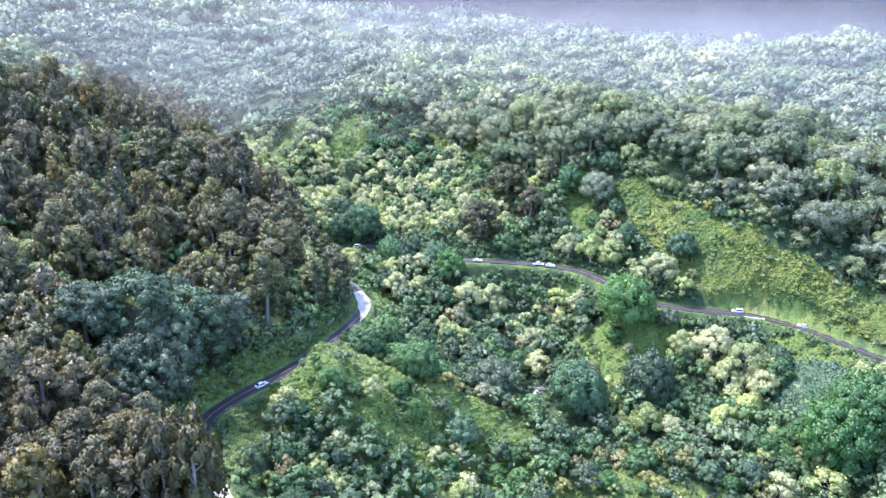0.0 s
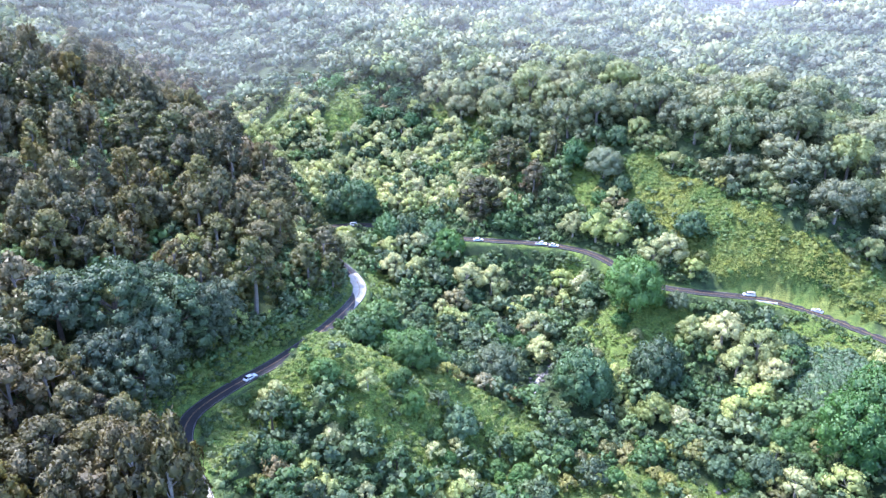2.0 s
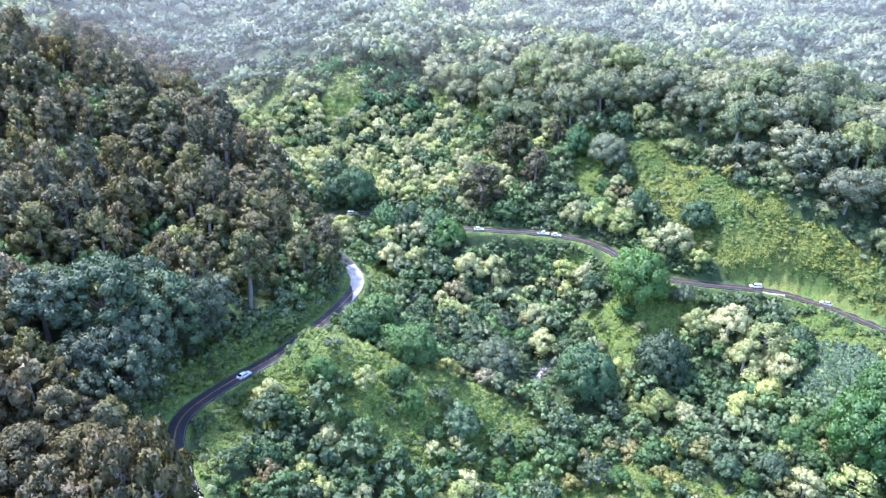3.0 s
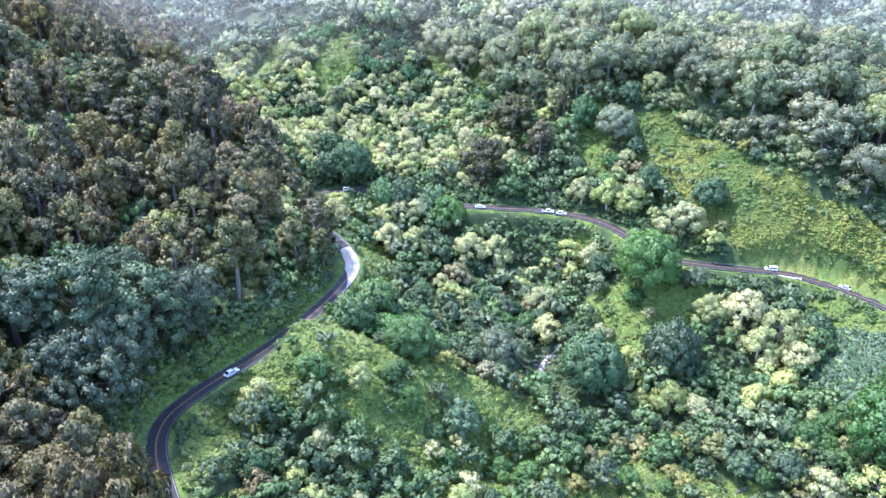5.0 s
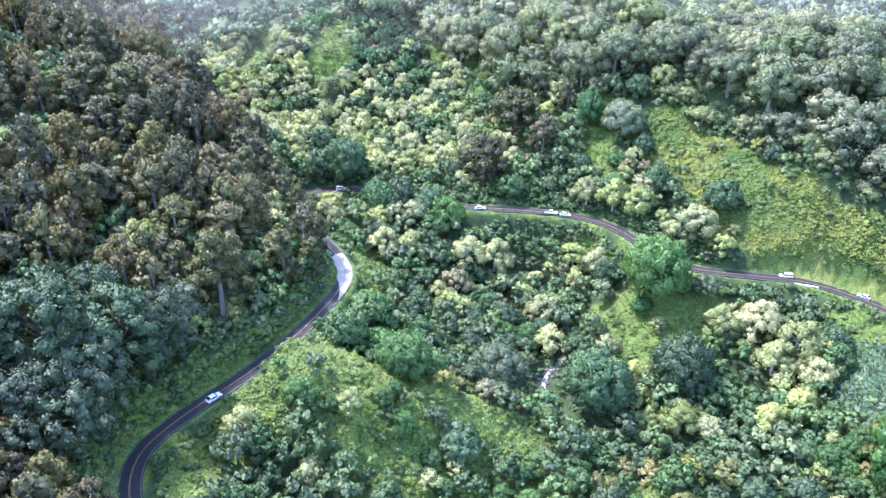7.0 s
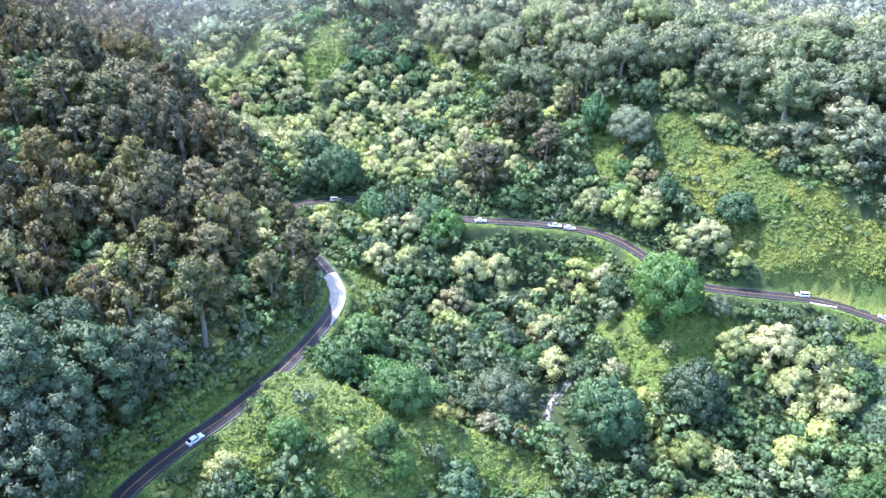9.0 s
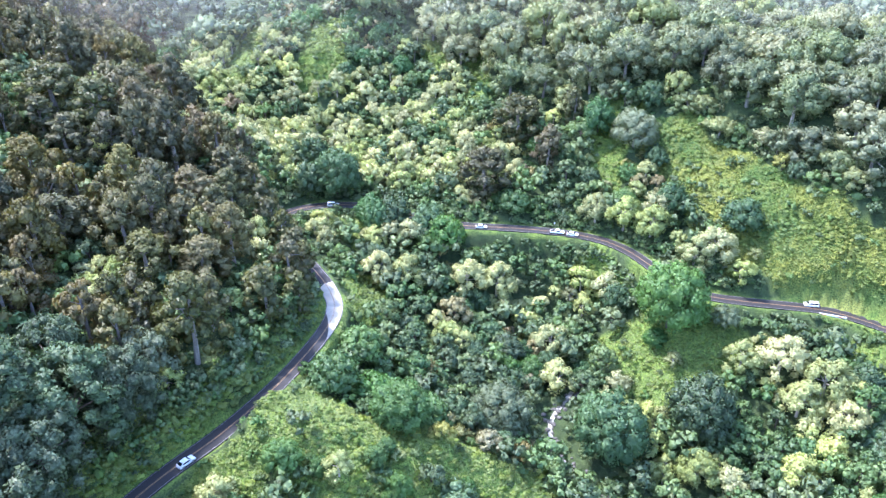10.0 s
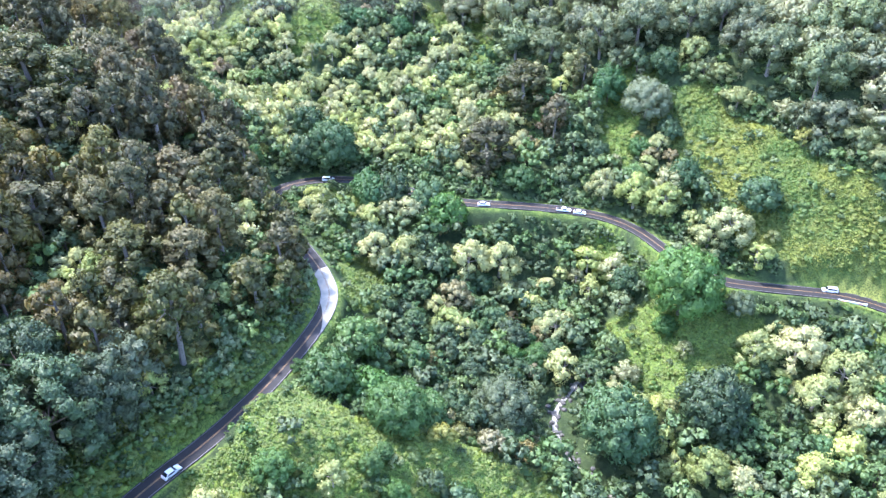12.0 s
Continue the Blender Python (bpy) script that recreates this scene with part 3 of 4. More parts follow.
def trunk_mesh(seed, form, r, h, c, mat):
    rng = np.random.default_rng(seed + 500)
    verts, faces = [], []
    thick = 0.035 * r + 0.014 * h
    lean = rng.uniform(-0.05, 0.05, 2) * h
    top = np.array([lean[0], lean[1], h * (0.8 if form == "tall" else 0.55)])
    knee = np.array([lean[0] * 0.2, lean[1] * 0.6, h * 0.28])
    tube(verts, faces, (0, 0, -2.0), knee, thick * 1.25, thick * 0.9, 7)
    tube(verts, faces, knee, top, thick * 0.9, thick * 0.45, 7)
    limbs = c[len(c) // 2::2][:9] if form in ("tall", "draped") else c[::2][:9]
    for p in limbs:
        f = rng.uniform(0.25, 0.9)
        start = knee + (top - knee) * f
        tube(verts, faces, start, p, thick * (0.3 if form in ("tall", "draped") else 0.42), thick * 0.1, 4)
    me = bpy.data.meshes.new("trunk")
    me.from_pydata(verts, [], faces)
    me.materials.append(mat)
    return me


# kind: leaves, form, crown radius, height, leaf sprays, spray size, bark, label
KINDS = {
    "candlenut_tree": ("candlenut", "nut", 5.0, 9.0, 1200, 0.5, BARK_PALE, "pale silvery-green candlenut tree with rounded leaf heads"),
    "eucalyptus_tree": ("eucalyptus", "tall", 6.0, 15.5, 1050, 0.68, BARK_GREY, "tall brown-olive eucalyptus tree with grey trunk"),
    "golden_tree": ("golden", "tall", 6.0, 15.5, 1500, 0.58, BARK_GREY, "tall tree with golden-brown dry foliage"),
    "mango_tree": ("mango", "round", 7.0, 11.5, 1800, 0.66, BARK_DARK, "dense dark green round-crowned mango tree"),
    "rain_tree": ("bright", "round", 6.0, 10.0, 2000, 0.56, BARK_DARK, "fresh bright green round-crowned tree"),
    "broadleaf_tree": ("broadleaf", "heads", 5.0, 9.0, 700, 0.66, BARK_DARK, "medium green broadleaf forest tree"),
    "blue_green_tree": ("blue", "draped", 6.5, 14.5, 3000, 0.52, BARK_DARK, "dusty blue-green dense broadleaf tree"),
    "grey_green_tree": ("grey", "round", 6.5, 11.5, 1900, 0.52, BARK_GREY, "soft grey-green tree with a rounded crown"),
    "canopy_tree": ("canopy", "umbrella", 7.0, 15.5, 1400, 0.7, BARK_GREY, "olive grey-green ridge tree with spreading crown"),
    "rust_tree": ("rust", "heads", 4.5, 8.0, 700, 0.58, BARK_DARK, "small tree with rusty orange leaf tips"),
    "yellow_tree": ("yellow", "heads", 4.5, 7.0, 700, 0.58, BARK_DARK, "low tree with yellowish green leaves"),
    "shrub": ("shrub", "low", 2.6, 2.8, 190, 0.48, BARK_DARK, "low bushy green shrub on the slope"),
}
MODELS = {}
for s, (kind, (leaf, form, r, h, count, size, bark, label)) in enumerate(KINDS.items()):
    for big in (1.0, 1.7):
        MODELS[kind, big] = []
        for v in range(4):
            crown, c = crown_mesh("crown", 100 * s + v, form, r * big, h * big, int(count * big ** 1.8), size * big ** 0.25, LEAVES[leaf], big)
            MODELS[kind, big].append((crown, trunk_mesh(100 * s + v, form, r * big, h * big, c, bark)))


def plant(kind, x, y, z, r, rng, stretch=1.0):
    """One tree as a thing: an empty at its foot with trunk and crown under it."""
    leaf, form, r0, h0, *_, label = KINDS[kind]
    big = 1.7 if r > 1.3 * r0 else 1.0
    k = r / r0 / big
    crown, trunk = MODELS[kind, big][int(rng.integers(4))]
    root = new(kind)
    root.matrix_world = Matrix.LocRotScale((x, y, z - (2.2 if kind == "canopy_tree" else 0.3)), Euler((0, 0, rng.uniform(0, 6.28))), (k, k, k * stretch))
    root.empty_display_size = 0.5
    for name, me in (("trunk", trunk), ("crown", crown)):
        new(name, me).parent = root
    return tagged(root, label, "shrub" if kind == "shrub" else "tree", group=kind.replace("_", " ") + "s")


def as_tris(me):
    me.calc_loop_triangles()
    v, t, w = np.empty(len(me.vertices) * 3, np.float32), np.empty(len(me.loop_triangles) * 3, np.int32), np.empty(len(me.vertices) * 3, np.float32)
    me.vertices.foreach_get("co", v), me.loop_triangles.foreach_get("vertices", t)
    me.attributes["custom_normal"].data.foreach_get("vector", w)
    return v.reshape(-1, 3), t.reshape(-1, 3), w.reshape(-1, 3)


def joined(name, verts, tris, turns, mat, label, category, tints=None):
    """Many small things in one mesh of stuff."""
    v, t = np.concatenate(verts).astype(np.float32), np.concatenate(tris).astype(np.int32)
    me = bpy.data.meshes.new(name)
    me.vertices.add(len(v)), me.loops.add(t.size), me.polygons.add(len(t))
    me.vertices.foreach_set("co", v.ravel()), me.loops.foreach_set("vertex_index", t.ravel())
    me.polygons.foreach_set("loop_start", np.arange(0, t.size, 3, dtype=np.int32))
    me.update(calc_edges=True)
    if tints is not None:
        me.attributes.new("tint", "FLOAT", "POINT").data.foreach_set("value", tints.astype(np.float32))
    me.materials.append(mat)
    me.shade_smooth()
    round_off(me, np.concatenate(turns))
    return tagged(new(name, me), label, category, kind="stuff")


def spread(name, models, rows, mat, label, rng):
    """Copies of plain models at rows of x, y, z, scale, all in one mesh."""
    verts, tris, turns, base = [], [], [], 0
    for x, y, z, k in rows:
        v, t, w = models[int(rng.integers(len(models)))]
        a = rng.uniform(0, 6.28)
        c, s = math.cos(a), math.sin(a)
        verts.append(np.stack([(v[:, 0] * c - v[:, 1] * s) * k + x, (v[:, 0] * s + v[:, 1] * c) * k + y, v[:, 2] * k * rng.uniform(0.85, 1.2) + z], axis=1))
        turns.append(np.stack([w[:, 0] * c - w[:, 1] * s, w[:, 0] * s + w[:, 1] * c, w[:, 2]], axis=1))
        tris.append(t + base)
        base += len(v)
    tints = np.concatenate([np.full(len(v), rng.uniform()) for v in verts])
    return joined(name, verts, tris, turns, mat, label, "forest", tints)
# ---- trees known one by one: x, y, crown radius ----
MANGO = [(79.0, 282.0, 12.2), (51.8, 239.5, 11.2), (80.6, 246.5, 10.5), (110.4, 312.8, 7.4), (89.8, 328.8, 6.7), (67.6, 370.6, 7.1),
         (65.4, 300.0, 6.1), (-24.4, 333.3, 6.4), (-42.7, 358.0, 10.3), (-52.9, 356.7, 6.9), (-54.9, 377.8, 7.4), (-17, 334, 6.8), (-27, 338, 6.0), (-4, 330.5, 6.4), (5.7, 210.2, 6.4)]
GREYISH = [(19.2, 246.0, 9.8), (80.5, 359.3, 9.8), (96.5, 279.0, 4.8)]
BLUISH = [(-79.3, 200.1, 12.3), (-72.6, 209.7, 9.4), (-79.6, 187.9, 9.5),
           (-79.1, 176.5, 7.8), (-70.9, 221.0, 7.0), (-101.9, 184.6, 10.2), (-90.6, 192.7, 12.3), (-89.3, 175.2, 6.5), (-87.8, 212.9, 8.5)]
FRESH = [(2.7, 327.0, 7.8), (129.0, 201.0, 12.0), (141.0, 208.0, 12.7), (-36.1, 204.2, 4.8), (-23.6, 258.0, 7.4),
         (-28.8, 238.3, 7.4), (-9.7, 229.0, 8.5), (30.7, 341.0, 6.5), (73.9, 278.3, 4.0), (-18, 240, 7.6), (-4, 238, 7.2), (134.5, 205.0, 9.0)]
GUM = [(35.7, 378.8, 12.5), (19.9, 350.5, 11.9), (58.6, 379.3, 6.0), (46.1, 362.0, 6.8), (-49.1, 252.7, 7.5), (-65.8, 256.3, 9.2),
       (-79.8, 252.3, 9.4), (-61.6, 270.0, 8.3), (-114.5, 315.0, 13.2), (-130.6, 320.6, 12.7), (-113.5, 340.3, 11.5), (-78.6, 289.9, 9.9),
       (-74.4, 315.3, 9.9), (-89.2, 288.6, 9.1), (-120.8, 302.5, 10.0), (-105.7, 260.2, 10.2), (-61.1, 242.6, 6.8), (-45.2, 272.5, 6.9),
       (-42.5, 279.0, 5.6), (-46.0, 286.5, 6.0), (-51.5, 293.0, 6.4), (-57.0, 301.0, 6.6), (-41.5, 262.0, 5.4), (-62.0, 311.0, 6.8), (-67.5, 322.0, 6.8)]
GOLDEN = [(-82.8, 138.0, 9.5), (-73.1, 140.0, 9.0), (-76.4, 153.6, 7.4), (-66.1, 137.0, 8.0), (-64.0, 146.5, 6.2), (-69.5, 160.5, 5.4), (-55.5, 139.0, 6.6),
          (-53.5, 129.0, 7.2), (-61.0, 131.0, 7.0), (-90.0, 150.0, 8.5)]
CANDLENUT = [(62.2, 334.0, 7.0), (72.0, 327.8, 8.0), (80.7, 320.8, 7.4), (84.1, 328.2, 6.4), (92.0, 303.0, 7.1), (99.5, 304.4, 8.2),
             (106.8, 296.5, 5.2), (113.1, 301.9, 2.6), (111.2, 264.9, 9.0), (98.5, 265.7, 6.7), (121.7, 256.0, 8.8), (123.8, 244.0, 6.7),
             (112.4, 251.0, 7.6), (76.2, 231.0, 6.9), (85.0, 227.6, 5.3), (102.6, 227.8, 7.2), (113.7, 232.6, 6.5), (71.0, 252.4, 2.9),
             (77.8, 268.9, 3.0), (78.4, 339.0, 4.4), (83.3, 345.9, 4.5), (67.4, 346.2, 3.4)]
CANDLENUT_WEST = [(-22.2, 304.6, 6.9), (-11.6, 305.6, 7.9), (11.1, 309.2, 8.0), (22.2, 311.2, 8.1), (54.4, 311.7, 6.2), (62.5, 305.4, 6.1),
                  (-86.7, 239.9, 7.4), (-69.5, 231.2, 3.2), (-66.7, 221.1, 4.4), (-113.3, 307.2, 7.1), (-43.4, 265.2, 3.5), (40.0, 286.0, 7.7),
                  (40.7, 269.1, 6.4), (32.7, 299.1, 6.0), (-10.5, 326.7, 6.3), (-22.8, 204.7, 4.1), (-43.9, 394.0, 5.1), (-49.2, 195.9, 5.1),
                  (-32.1, 188.4, 4.2), (-36.3, 175.3, 4.4), (-31.7, 170.8, 4.4), (123.0, 190.1, 6.4), (110.2, 193.6, 5.9),
                  (-47.4, 195, 3.8), (-33, 187.1, 4.1), (-22, 172.1, 4.3), (75.3, 231.3, 4.7), (85.4, 228, 4.2), (117.2, 218, 3.7), (110, 207.8, 3.6)]
LEAFY = [(-23.8, 190.5, 4.9), (-13, 185.8, 4.9), (19.1, 207.5, 4.6), (28.4, 209.4, 4.4), (38.3, 203.5, 5.2), (47.5, 196.7, 5.5), (-36.0, 239.5, 2.6), (-32.5, 245.5, 2.9), (-29.5, 251.0, 3.1), (-26.8, 256.5, 2.9)]
RUST = [(-44.2, 168.3, 4.3), (-100.8, 419.1, 5.9), (-5.8, 246.3, 4.1), (6.0, 292.1, 6.7), (-2.2, 264.3, 4.0), (14.9, 228.5, 3.9), (24.7, 231.2, 3.6)]
YELLOWISH = [(64.3, 216.9, 4.5), (74.8, 213.1, 5.0), (84.2, 210.7, 5.5), (1.9, 224.6, 3.8), (19.4, 235.2, 3.6), (27.9, 239.7, 3.4), (55.0, 212.0, 4.0)]

plan = np.random.default_rng(7)
taken = []
for kind, rows in (("mango_tree", MANGO[1:]), ("grey_green_tree", GREYISH), ("blue_green_tree", BLUISH), ("rain_tree", MANGO[:1] + FRESH), ("eucalyptus_tree", GUM), ("golden_tree", GOLDEN),
                   ("candlenut_tree", CANDLENUT + CANDLENUT_WEST), ("broadleaf_tree", LEAFY), ("rust_tree", RUST), ("yellow_tree", YELLOWISH)):
    feet = top_z([p[0] for p in rows], [p[1] for p in rows])
    for (x, y, r), z in zip(rows, feet):
        plant(kind, x, y, float(z), r, plan, 1.22 if r > 10 and kind in ("mango_tree", "rain_tree") or kind == "mango_tree" and y > 325 else 0.68 if kind == "eucalyptus_tree" and r > 8.5 else (76 - 0.7 * max(0, y - 136) - float(z)) / (2.58 * r) if kind == "golden_tree" else 0.9 if kind == "blue_green_tree" and r > 10 else 1.0)
        taken.append((x, y, r))

# ---- the forest between them ----
CANDLENUT_SLOPE = [(-72, 366), (-56, 358), (-30, 360), (10, 346), (34, 356), (30, 380), (8, 400), (4, 432), (-30, 446), (-50, 436), (-90, 470), (-140, 486), (-150, 440), (-104, 400)]
RIDGE_FOOT_X = [-400, -160, -90, -60, -5, 30, 60, 78, 95, 112, 128, 145, 165, 185, 200, 400]
RIDGE_FOOT_Y = [400, 520, 500, 492, 462, 410, 392, 386, 380, 357, 335, 309, 296, 288, 282, 260]


def kind_at(x, y, green, yellow, road_d, stream_d, slope, rng):
    """The tree that grows at a place in the forest, its crown radius, or nothing."""
    u = rng.uniform()
    if road_d < 4.8 or (stream_d < 4.0 and 226 < y < 266):
        return None
    if road_d < 7.5:
        return "shrub", rng.uniform(1.0, 2.2)
    if inside(np.array([x]), np.array([y]), CANES)[0]:
        return None
    if yellow > 0.5:
        thick = float(lumps(np.array([x]), np.array([y]), 13, 20)[0])
        return ("shrub" if u < 0.2 else "broadleaf_tree", rng.uniform(1.2, 2.8)) if u < (0.3 if thick > 0.35 else 0.05) else None
    if green > 0.5:
        if y < 216 and x > -36 and u > 0.74:
            return ("broadleaf_tree" if u < 0.86 else "yellow_tree" if u < 0.95 and x > 30 else "rain_tree" if u < 0.98 else "candlenut_tree"), rng.uniform(2.0, 3.8)
        return ("shrub", rng.uniform(1.0, 2.4)) if u < 0.14 else None
    if y > np.interp(x, RIDGE_FOOT_X, RIDGE_FOOT_Y):
        if x < -20 and u < 0.7:
            return "broadleaf_tree", rng.uniform(3.5, 6.5)
        return "canopy_tree", rng.uniform(7.0, 12.5)
    if y > np.interp(x, RIDGE_FOOT_X, RIDGE_FOOT_Y) - 8 and x > 20:
        return ("canopy_tree", rng.uniform(4.5, 7.0)) if u < 0.8 else ("broadleaf_tree", rng.uniform(2.5, 4))
    if slope:
        return ("candlenut_tree" if u < 0.82 else "broadleaf_tree"), rng.uniform(3.4, 5.8)
    if x < np.interp(y, [100, 150, 176, 190, 215, 250, 275, 290, 327, 350, 380, 430], [-50, -58, -72, -72, -56, -38, -33, -40, -66, -75, -100, -150]):
        if road_d < 12 and u < 0.6:
            return ("broadleaf_tree", rng.uniform(2.8, 4.5)) if u < 0.3 else ("shrub", rng.uniform(1.8, 3))
        if y < 166:
            return ("golden_tree" if u < 0.7 else "eucalyptus_tree"), rng.uniform(5.0, 8.0)
        if y < 220 and x > -93:
            return ("blue_green_tree" if u < 0.85 else "broadleaf_tree"), rng.uniform(4.5, 7.5)
        stand = float(lumps(np.array([x]), np.array([y]), 21, 18)[0]) + 0.5 * (u - 0.5)
        if stand > 0.28:
            return ("candlenut_tree" if u < 0.4 else "broadleaf_tree"), rng.uniform(3.4, 5.6)
        return ("golden_tree" if u < 0.12 else "eucalyptus_tree"), rng.uniform(5.4, 10.0)
    if road_d < 10:
        return "shrub", rng.uniform(1.5, 3)
    # stands of one kind, in drifts some twenty metres wide
    drift = float(lumps(np.array([x]), np.array([y]), 19, 12)[0]) + 0.35 * (u - 0.5)
    if drift > (0.75 if y < 232 else 0.55 if x > 60 and y < 280 else 0.4):
        return "candlenut_tree", rng.uniform(2.8, 5.0)
    if drift > -0.42:
        return ("broadleaf_tree", rng.uniform(3.0, 6.5)) if u < 0.85 or road_d < 16 else ("mango_tree", rng.uniform(3.5, 6))
    if u < 0.12:
        return "rust_tree", rng.uniform(2.5, 4)
    if u < 0.45:
        return "yellow_tree", rng.uniform(2.5, 4.5)
    if u < 0.65:
        return "rain_tree", rng.uniform(3, 6)
    return "shrub", rng.uniform(1.8, 3.2)


SPACE = {"eucalyptus_tree": 0.84, "canopy_tree": 1.08, "candlenut_tree": 0.95, "shrub": 0.9}
sx, sy = plan.uniform(-215, 230, 26000), plan.uniform(122, 500, 26000)
spots = np.stack([sx, sy, top_z(sx, sy), *cover(sx, sy), near_line(sx, sy, ROAD_LINE)[0], near_line(sx, sy, STREAM_LINE)[0], inside(sx, sy, CANDLENUT_SLOPE)], axis=1).tolist()
grown, rest = {}, []
cells = {}


def cell_add(x, y, r):
    cells.setdefault((int(x // 15), int(y // 15)), []).append((x, y, r))


for x, y, r in taken:
    cell_add(x, y, r)
for x, y, z, *about in spots:
    near = [c for i in (-1, 0, 1) for j in (-1, 0, 1) for c in cells.get((int(x // 15) + i, int(y // 15) + j), ())]
    if any(math.hypot(x - a, y - b) < 2.0 + 0.38 * r for a, b, r in near):
        continue
    got = kind_at(x, y, *about, plan)
    if not got:
        continue
    kind, r = got
    if about[2] < 0.75 * r + 2.7 or (228 < y < 268 and about[3] < r + 2.2):
        continue
    if any(math.hypot(x - a, y - b) < SPACE.get(kind, 0.85) * 0.54 * (r + c) for a, b, c in near):
        continue
    if abs(x) > 60 + 0.62 * y:
        continue
    cell_add(x, y, r)
    if grown.get(kind, 0) < 290 and y < 470:
        grown[kind] = grown.get(kind, 0) + 1
        plant(kind, x, y, z, r, plan, plan.uniform(0.85, 1.2))
    else:
        rest.append((kind, x, y, z, r))

# bushes along the road's banks
d = np.gradient(ROAD_LINE[:, :2], axis=0)
d /= np.linalg.norm(d, axis=1)[:, None]
for p, w in zip(ROAD_LINE, d):
    for side, low, high, share in ((-1, 4.4, 13.0, 3.2), (1, 4.8, 8.0, 1.0)):
        if side > 0 and p[1] < 290 and p[0] < 0:
            continue
        for _ in range(int(share + plan.uniform())):
            o = plan.uniform(low, high) * side
            x, y = float(p[0] + w[1] * o), float(p[1] - w[0] * o)
            if inside(np.array([x]), np.array([y]), YELLOW_SLOPE)[0] or 118 < x < 150:
                continue
            r = plan.uniform(1.1, 2.4) * (1 if abs(o) < 7 else 1.3)
            rest.append(("shrub" if plan.uniform() < 0.6 else "broadleaf_tree", x, y, float(top_z(x, y)[0]), r))

# bushes at the foot of the ridge's trees
for x in np.arange(58, 196, 1.1):
    for _ in range(1):
        a = float(x + plan.uniform(-1, 1))
        b = float(np.interp(a, RIDGE_FOOT_X, RIDGE_FOOT_Y) + plan.uniform(-9, 5))
        rest.append(("canopy_tree" if plan.uniform() < 0.4 else "shrub", a, b, float(top_z(a, b)[0]), plan.uniform(1.4, 3.4)))

# trees past those counted, and the woods beyond the gulch
for kind in KINDS:
    leaf, form, r, h, count, size, bark, label = KINDS[kind]
    rows = [(x, y, z - 0.3, k / r) for kk, x, y, z, k in rest if kk == kind]
    if rows:
        plain = []
        for v in range(3):
            me, _ = crown_mesh("plain_crown", 900 + v, form, r, h, int(count * 0.2), size * 1.7, LEAVES[leaf], 0.55)
            plain.append(as_tris(me))
            bpy.data.meshes.remove(me)
        spread(kind + "_stand", plain, rows, LEAVES[leaf], "thick stand: " + label, plan)

fx, fy = [], []
for reach, top, step in ((480, 600, 15.5), (600, 800, 20), (800, 1100, 28), (1100, 1600, 44), (1600, 2500, 75), (2500, 4000, 120)):
    for gx in np.arange(-0.68 * top, 0.68 * top, step):
        for gy in np.arange(reach, top, step):
            fx.append(gx + plan.uniform(-0.5, 0.5) * step), fy.append(gy + plan.uniform(-0.5, 0.5) * step)
for gx in np.arange(-340, 360, 14):
    for gy in np.arange(250, 480, 14):
        if gx < -212 or gx > 226:
            fx.append(gx + plan.uniform(-7, 7)), fy.append(gy + plan.uniform(-7, 7))
fx, fy = np.array(fx), np.array(fy)
keep = np.abs(fx) < 0.68 * fy + 30
fx, fy = fx[keep], fy[keep]
fz, (fgreen, _) = ground_z(fx, fy), cover(fx, fy)
keep = ((fgreen < 0.5) | (plan.uniform(0, 1, len(fx)) < 0.1)) & ((lumps(fx, fy, 38, 21) > -0.55) | (fy < 680))
fx, fy, fz = fx[keep], fy[keep], fz[keep]
size = np.interp(fy, [480, 600, 800, 1100, 1600, 2500, 4000], [1.05, 1.2, 1.6, 2.3, 3.4, 5.2, 7.0])
feet = np.stack([fx, fy, fz - 0.3 - (size - 1) * 11, size * plan.uniform(0.65, 1.4, len(fx)) * (1 + 0.3 * lumps(fx, fy, 45, 19))], axis=1)
greener = (lumps(fx, fy, 110, 15) + 0.5 * lumps(fx, fy, 40, 16) > 0.25) | (inside(fx, fy, [(-330, 480), (-120, 480), (-60, 560), (-160, 760), (-420, 760)]) & (lumps(fx, fy, 60, 17) > -0.4))
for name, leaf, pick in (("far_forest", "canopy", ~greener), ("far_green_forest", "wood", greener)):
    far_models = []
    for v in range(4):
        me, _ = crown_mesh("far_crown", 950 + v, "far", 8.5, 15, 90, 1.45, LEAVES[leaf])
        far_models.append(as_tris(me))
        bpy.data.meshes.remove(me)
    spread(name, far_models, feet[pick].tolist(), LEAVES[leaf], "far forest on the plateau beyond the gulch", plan)


